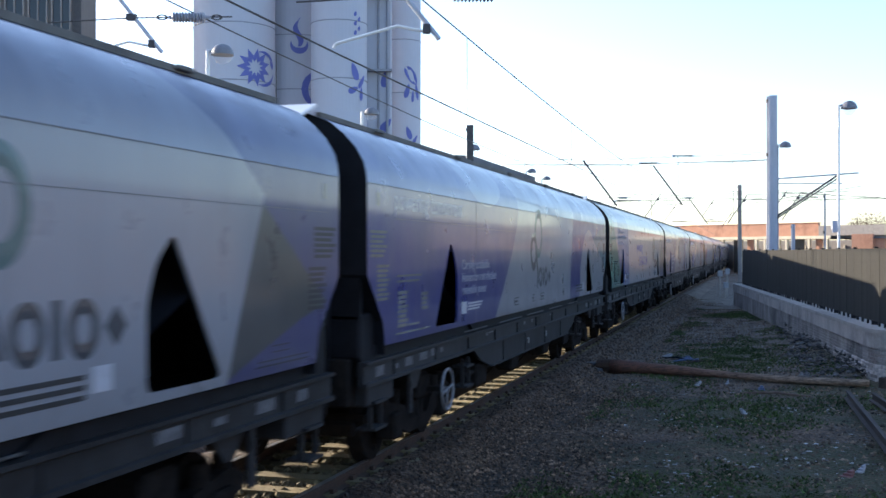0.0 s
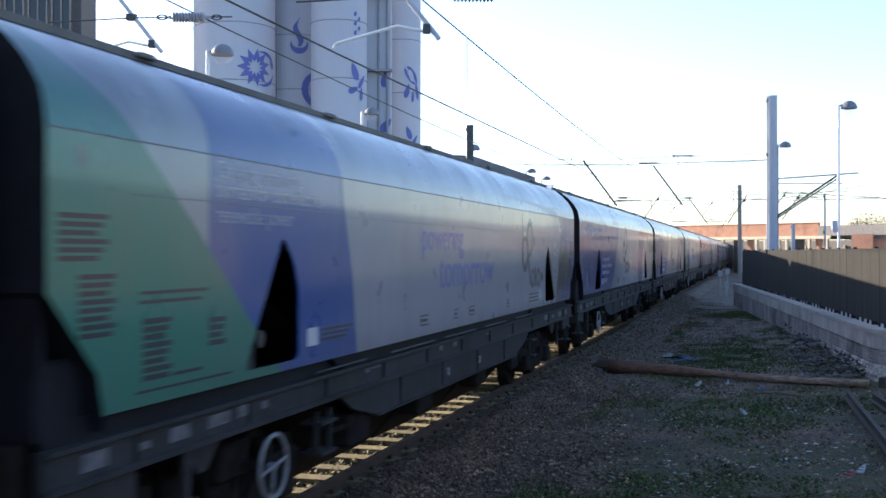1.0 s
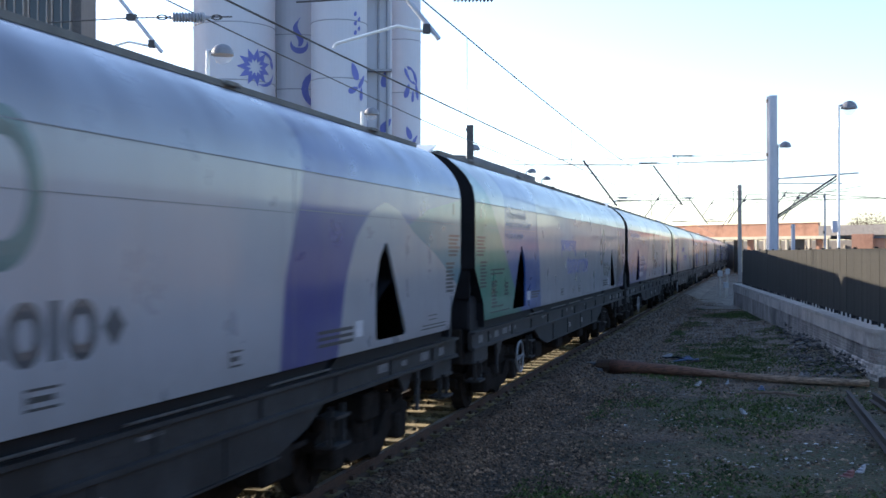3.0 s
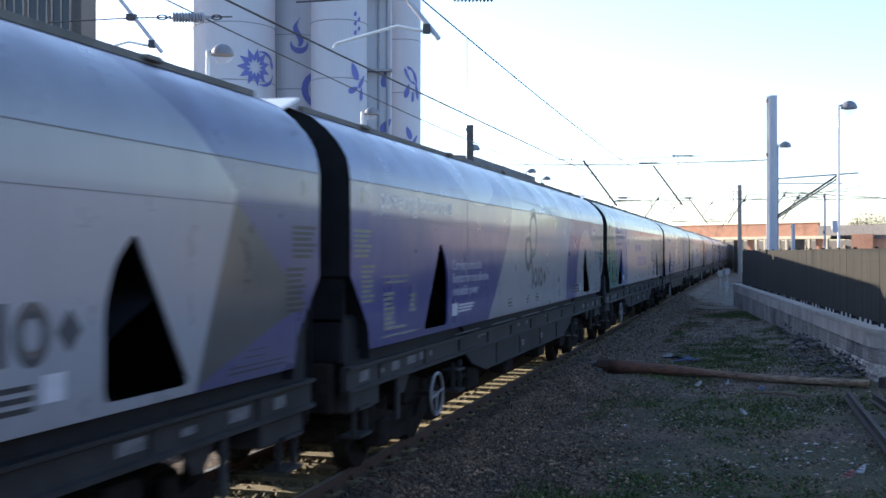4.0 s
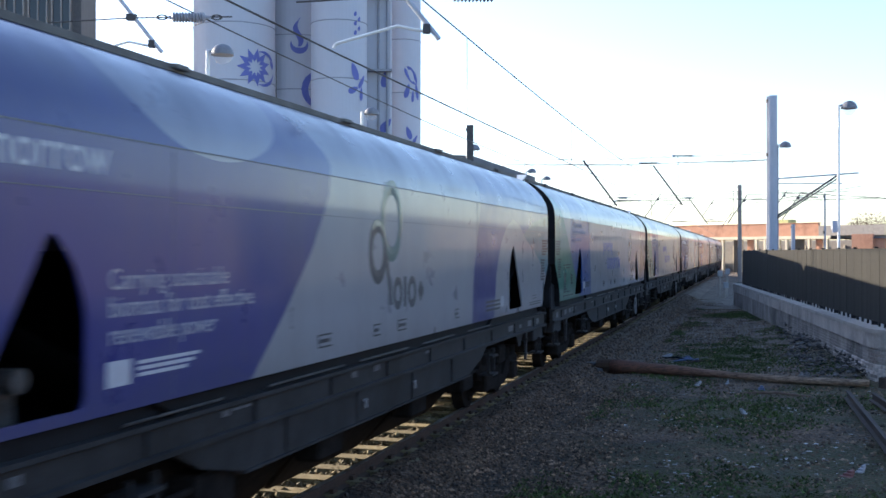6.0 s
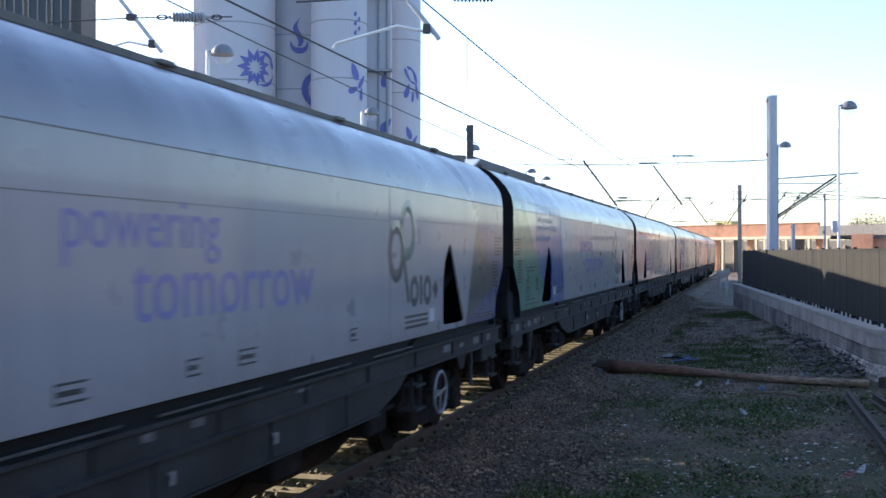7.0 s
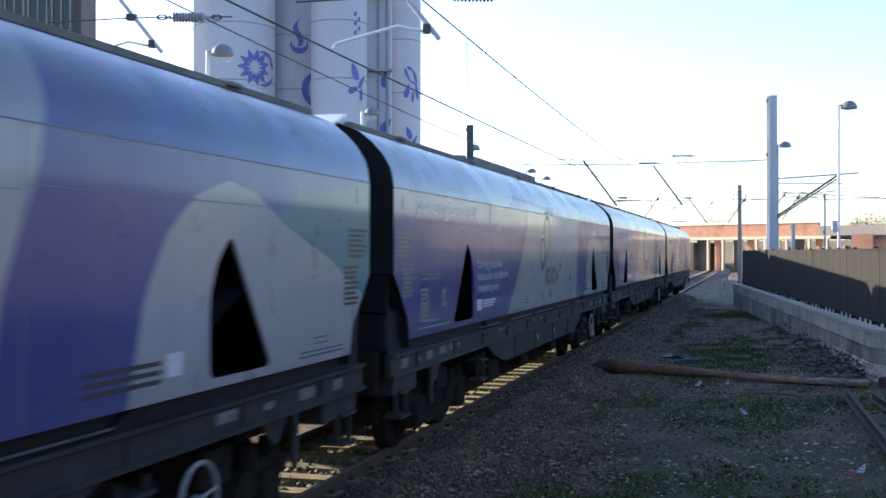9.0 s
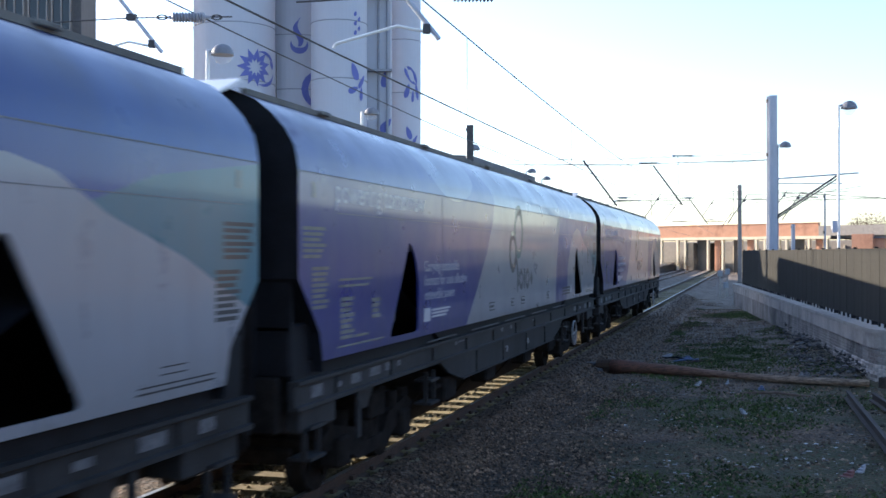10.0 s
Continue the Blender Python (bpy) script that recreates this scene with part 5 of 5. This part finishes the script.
part("stay_tube", rods(0.03, ((0.1, 0, 4.05), (2.75, 0, 5.8))), M_DARKSTEEL, cant)
part("lower_tube", rods(0.025, ((0.1, 0, 5.55), (2.9, 0, 5.55))), M_GALV, cant)


# ---- distance ----
def build_bridge():
    """Sunlit brick station bridge across the end of the view."""
    b = thing("brick_bridge", pose(2.45, 155.4, 0, 0, 0, -36), "sunlit orange brick station bridge on pale columns", "bridge")
    part("parapet", boxes((-40, 13.2, 0, 0.4, 4.75, 6.42)), M_BRICK, b)
    part("parapet", boxes((13.2, 64, 0, 0.4, 4.75, 6.05)), M_FRAME, b, "weathered grey parapet")
    part("back_parapet", boxes((-40, 64, 7.1, 7.5, 4.35, 6.0)), M_BRICK, b)
    part("deck", boxes((-40, 64, 0.4, 7.1, 4.4, 4.95)), M_PLATFORM, b, "asphalt road deck")
    part("fascia", boxes((-40, 15, -0.15, 0.0, 4.35, 4.75)), M_CREAM, b, "cream painted fascia")
    part("coping", boxes((-40, 13.2, -0.1, 0.5, 6.42, 6.5)), M_BRICK, b)
    for i, x in enumerate((-13.2, -10.1, -8.7, -4.6, -2.0, 1.1, 3.6, 5.0, 7.2, 8.4, 11.8, 14.4)):
        part("column", boxes((x - 0.16, x + 0.16, -0.1, 0.3, -0.25, 4.35)), M_CREAM, b, "pale column")
    # abutment and wide panels coloured dark to stand for shade under the bridge
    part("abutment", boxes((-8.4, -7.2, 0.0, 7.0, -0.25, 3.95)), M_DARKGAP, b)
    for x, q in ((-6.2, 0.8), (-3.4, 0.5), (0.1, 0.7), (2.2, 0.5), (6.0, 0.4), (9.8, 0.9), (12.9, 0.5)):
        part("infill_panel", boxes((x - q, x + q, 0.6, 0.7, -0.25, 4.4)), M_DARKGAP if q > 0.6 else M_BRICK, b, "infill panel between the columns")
    part("back_wall", boxes((-40, 64, 11.5, 12.0, -0.25, 4.3)), M_FRAME, b)
    for i in range(10):
        part("pier", boxes((-15 + i * 3.1, -14.8 + i * 3.1, 11.3, 11.5, -0.25, 3.6)), M_CREAM, b)
    h = thing("brick_house", pose(14.9, 117.5, 0, 0, 0, -30), "low sunlit orange brick building with grey roof", "building")
    part("wall", boxes((0, 14, 0, 6, -0.25, 4.0)), M_BRICK, h)
    part("roof", sweep([(-0.2, 4.0), (14.2, 4.0), (14.2, 4.2), (-0.2, 4.2)], -0.2, 6.2), M_CANOPY, h)
    part("pier", boxes((0.0, 2.2, -0.4, 0.0, -0.25, 4.45)), M_BRICK, h)
    s = thing("signal_board", pose(8.1, 43.4, 0, 0, 0, 16.2), "white notice board on a slim post", "sign")
    part("board", boxes((-0.1, 0.1, -0.03, 0.0, 3.35, 3.8)), M_SILO, s)
    part("pole_clamp", boxes((-0.03, 0.03, 0.0, 0.3, 3.5, 3.62)), M_GALV, s)


build_bridge()


def build_van():
    """A pale yellow van on the road bridge."""
    v = thing("delivery_van", None, "pale yellow van driving over the brick bridge", "van")
    bm = bmesh.new()
    box(bm, -1.55, 1.55, -0.9, 0.9, 0.35, 2.12, 0.12)
    part("body", bm, M_VAN, v)
    bm = bmesh.new()
    box(bm, -2.25, -1.53, -0.86, 0.86, 0.35, 1.6, 0.15)
    part("cab", bm, M_VAN, v)
    part("side_window", boxes((-1.1, -0.1, -0.915, -0.89, 1.6, 1.9)), M_GLASS, v)
    for x in (-1.5, 1.1):
        for y in (-0.78, 0.78):
            part("wheel", rods(0.35, ((x, y - 0.11, 0.35), (x, y + 0.11, 0.35)), seg=16), M_BLACK, v)
    return v


VAN = build_van()


def build_turnout():
    t = thing("turnout_track", None, "rusty diverging rails curving under the bridge", "railway track", "running tracks", "structure")
    for s in (-0.75, 0.75):
        cu = bpy.data.curves.new("rail", "CURVE")
        cu.dimensions, cu.bevel_depth, cu.bevel_resolution = "3D", 0.03, 1
        sp = cu.splines.new("POLY")
        sp.points.add(24)
        for i, p in enumerate(sp.points):
            f = i / 24
            p.co = (s + 14.0 * f * f, 84 + 92 * f, -0.045 + RAIL_Z, 1)
        cu.materials.append(M_RUST)
        o = new("rail", cu)
        o.parent = t


build_turnout()


def build_shrub(x, y, h, w, twigs, name, label):
    t = thing(name, pose(x, y, -0.25), label, "tree")
    bm = bmesh.new()
    rod(bm, (0, 0, 0), (0.1, 0, h * 0.45), 0.03 * h, 0.018 * h)
    for i in range(9):
        a = i * 2.4
        rod(bm, (0.1, 0, h * (0.25 + 0.02 * i)), (0.4 * w * math.cos(a), 0.4 * w * math.sin(a), h * random.uniform(0.6, 0.95)), 0.012 * h, 0.004 * h, 5)
    part("trunk", bm, M_DRYLEAF, t)
    v, f = [], []
    for i in range(twigs):
        d = Vector((random.gauss(0, 1), random.gauss(0, 1), random.gauss(0, 0.8))).normalized() * random.random() ** 0.4
        c = Vector((d.x * w * 0.5, d.y * w * 0.5, h * 0.62 + d.z * h * 0.38))
        u = Vector((random.gauss(0, 1), random.gauss(0, 1), random.gauss(0.6, 1))).normalized() * h * random.uniform(0.03, 0.09)
        q = u.orthogonal().normalized() * h * 0.005
        n = len(v)
        v += [tuple(c - q), tuple(c + q), tuple(c + u)]
        f.append((n, n + 1, n + 2))
    me = bpy.data.meshes.new("crown")
    me.from_pydata(v, [], f)
    me.materials.append(M_DRYLEAF)
    part("crown", me, None, t, "bare brown winter twigs")


build_shrub(21.7, 171.4, 9.0, 8.0, 2600, "bare_tree", "bare brown winter tree behind brick building")
build_shrub(-2.8, 133.0, 2.6, 3.5, 1500, "bush", "brown leafless bush beside the far track")
build_shrub(-6.5, 128.0, 2.0, 4.0, 1200, "bush", "brown leafless bush beside the far track")


# ---- things on the ground ----
def pole_wood():
    """Split timber: red-brown at the butt, paler and silvered along the bare end."""
    m, b = blank("split_pole_timber", 0.88)
    sep = m.node_tree.nodes.new("ShaderNodeSeparateXYZ")
    link(m, m.node_tree.nodes.new("ShaderNodeTexCoord").outputs["Object"], sep.inputs[0])
    along = math_node(m, "DIVIDE", math_node(m, "SUBTRACT", sep.outputs["X"], 1.9), 5.6)
    col = ramp(m, along, [(0.0, (0.15, 0.062, 0.042)), (0.35, (0.22, 0.115, 0.075)), (0.6, (0.30, 0.20, 0.135)), (1.0, (0.36, 0.265, 0.18))])
    fibre = grain(m, 3.0, 6.0, 0.65, (0.5, 9, 9))
    col = mix(m, ramp(m, fibre, [(0.42, 0.0), (0.62, 0.8)]), col, (0.055, 0.035, 0.026))
    link(m, col, b.inputs["Base Color"])
    n = node(m, "ShaderNodeBump", Strength=0.6, Distance=0.02)
    link(m, fibre, n.inputs["Height"]), link(m, n.outputs[0], b.inputs["Normal"])
    return m


def build_beam():
    t = thing("fallen_pole", None, "weathered brown timber pole lying on the cinders", "pole")
    bm = bmesh.new()
    a, b = Vector((1.95, 25.35, -0.09)), Vector((7.45, 23.9, -0.15))
    n, k = 18, 10
    d = (b - a).normalized()
    side, up = d.cross(Vector((0, 0, 1))).normalized(), Vector((0, 0, 1))
    rows = []
    for i in range(n + 1):
        f = i / n
        r = 0.08 + 0.22 * max(0, 0.5 - f) ** 1.3
        c = a + (b - a) * f + up * 0.02 * math.sin(f * 7) + side * 0.05 * math.sin(f * 4)
        rows.append([bm.verts.new(c + (side * math.cos(2 * math.pi * j / k) * r * 1.15 + up * math.sin(2 * math.pi * j / k) * r) * (1 + 0.12 * noise.noise((f * 9, j * 0.9, 5)))) for j in range(k)])
    for p, q in zip(rows, rows[1:]):
        for j in range(k):
            bm.faces.new((p[j], p[(j + 1) % k], q[(j + 1) % k], q[j]))
    bm.faces.new(rows[0]), bm.faces.new(rows[-1][::-1])
    part("shaft", bm, pole_wood(), t, smooth=True)
    part("butt_socket", rods(0.17, ((1.62, 25.44, -0.10), (2.1, 25.31, -0.09)), seg=12), M_RUST, t, "dark rusty iron socket")
    for k, (x, y, turn) in enumerate(((1.35, 25.5, 20), (1.55, 25.2, -35), (1.2, 25.15, 70))):
        bm = box(bmesh.new(), -0.22, 0.22, -0.09, 0.09, -0.03, 0.13 - 0.02 * k, 0.025)
        o = part("iron_fitting", bm, M_DARKSTEEL, None, at=pose(x, y, ground_z(x, y) + (0.1 if x < 1.5 else 0.03), 4, 6 * k, turn))
        tagged(o, "dark rusty iron fitting beside the fallen pole", "scrap", "iron fittings")
    o = part("broken_stump", rod(bmesh.new(), (0, 0, -0.1), (0.05, 0.02, 0.22), 0.12, 0.08, 9), M_SCRAP, None, at=pose(7.75, 24.15, ground_z(7.75, 24.15), 8, -14, 0))
    tagged(o, "dark broken timber stump beside the wall", "stump")
    r = thing("scrap_rail", None, "old rusty rails lying on the ground", "rail")
    bm = sweep(RAIL, -3.4, 3.4)
    part("rail", bm, M_SCRAP, r, at=pose(6.95, 18.6, -0.06, 0, 0, 1.0))
    bm = sweep(RAIL, -2.6, 2.6)
    part("rail", bm, M_SCRAP, r, at=pose(7.55, 19.2, -0.06, 0, 0, 5.0))
    for x, y, w, c, nm in ((2.9, 29.5, 0.28, M_LITTER, "scrap"), (3.45, 29.0, 0.35, M_LITTERBLUE, "scrap"), (3.7, 28.4, 0.22, M_LITTERBLUE, "scrap"), (4.0, 23.4, 0.10, M_LITTER, "scrap"), (5.3, 23.2, 0.16, M_LITTERBLUE, "scrap"), (1.55, 13.4, 0.15, M_LITTER, "scrap"), (6.5, 15.0, 0.09, M_LITTER, "scrap"), (6.3, 14.6, 0.16, M_LITTERRED, "scrap"), (5.0, 19.5, 0.08, M_LITTER, "scrap"), (4.6, 24.0, 0.07, M_LITTER, "scrap")):
        bm = bmesh.new()
        for i in range(3):
            box(bm, -w / 2 + 0.2 * w * i, w / 2 - 0.1 * w * i, -0.06 + 0.05 * i, 0.04 + 0.05 * i, 0.0 + 0.02 * i, 0.03 + 0.03 * i, 0.008)
        o = part(nm, bm, c, None, at=pose(x, y, ground_z(x, y) - 0.005, 0, 0, random.uniform(-40, 40)))
        tagged(o, {"scuffed_white_litter": "crumpled scrap of white litter on cinders", "faded_blue_plastic": "faded blue plastic scrap on cinders"}.get(c.name, "dull red crumpled scrap on cinders"), "litter", "litter")
    for x, y, ln, turn, c in ((3.2, 29.0, 0.9, 62, M_BLACK), (3.45, 28.6, 0.8, -50, M_LITTERBLUE), (3.7, 28.2, 0.7, -35, M_SCRAP), (5.6, 22.4, 1.3, 84, M_OLDWOOD), (1.5, 25.1, 0.7, 70, M_SCRAP), (1.3, 24.7, 0.6, 40, M_SCRAP), (7.3, 24.3, 0.8, -30, M_BLACK), (7.0, 24.6, 0.6, 20, M_RUBBLE), (6.6, 24.5, 0.5, -60, M_BLACK)):
        bm = bmesh.new()
        rod(bm, (0, -ln / 2, 0.0), (0.03, 0, 0.05), 0.02, 0.03, 6)
        rod(bm, (0.03, 0, 0.05), (0, ln / 2, 0.02), 0.03, 0.014, 6)
        o = part("broken_strip", bm, c, None, at=pose(x, y, ground_z(x, y) + 0.01, 0, 0, turn))
        tagged(o, "bent broken strip of scrap lying on cinders", "scrap", "broken strips")
    for x, y, h in ((3.0, 72.3, 1.3), (3.45, 72.4, 1.42), (3.44, 69.5, 0.62)):
        t = thing("marker_post", pose(x, y, -0.25, 0, 0, 16.2), "small white trackside marker box on post", "marker post", "marker posts")
        part("post", boxes((-0.04, 0.04, -0.04, 0.04, 0, h)), M_COPING, t)
        part("marker_box", box(bmesh.new(), -0.15, 0.15, -0.1, 0.1, h - 0.02, h + 0.36, 0.02), M_PLATEWHITE, t, "white box")


build_beam()
build_scatter()


# ---- motion of the train ----
# seconds and metres run since the start; the train slows gently
RUN = [(0, -0.02), (0.5, 11.76), (1, 24.02), (1.5, 35.72), (2, 48.05), (2.5, 59.31), (3, 71.2), (3.5, 83.08), (4, 94.95), (4.5, 106.18), (5, 117.89), (5.5, 129.06),
       (6, 140.5), (6.5, 151.9), (7, 163.2), (7.5, 173.65), (8, 185.33), (8.5, 195.56), (9, 207.04), (9.5, 217.49), (10, 228.49)]


def motions():
    on_bridge = pose(2.45, 155.4, 0, 0, 0, -36)
    walk(VAN, [(t, on_bridge @ pose(19.9 - 9.4 * (t - 4.5), 3.0, 4.95)) for t in (0, 2.5, 5, 7.5, 10)])
    for k, w in enumerate(WAGONS):
        first = 10.23 + (13 - k) * L
        walk(w, [(t, pose(0, first - run, 0)) for t, run in RUN])
        for b in w.children:
            if b.name.startswith("bogie"):
                for ws in b.children:
                    rows = [(i / 30, pose(0, ws.location.y, 0.43, 88.0 * i)) for i in range(301)]
                    walk(ws, rows)


motions()
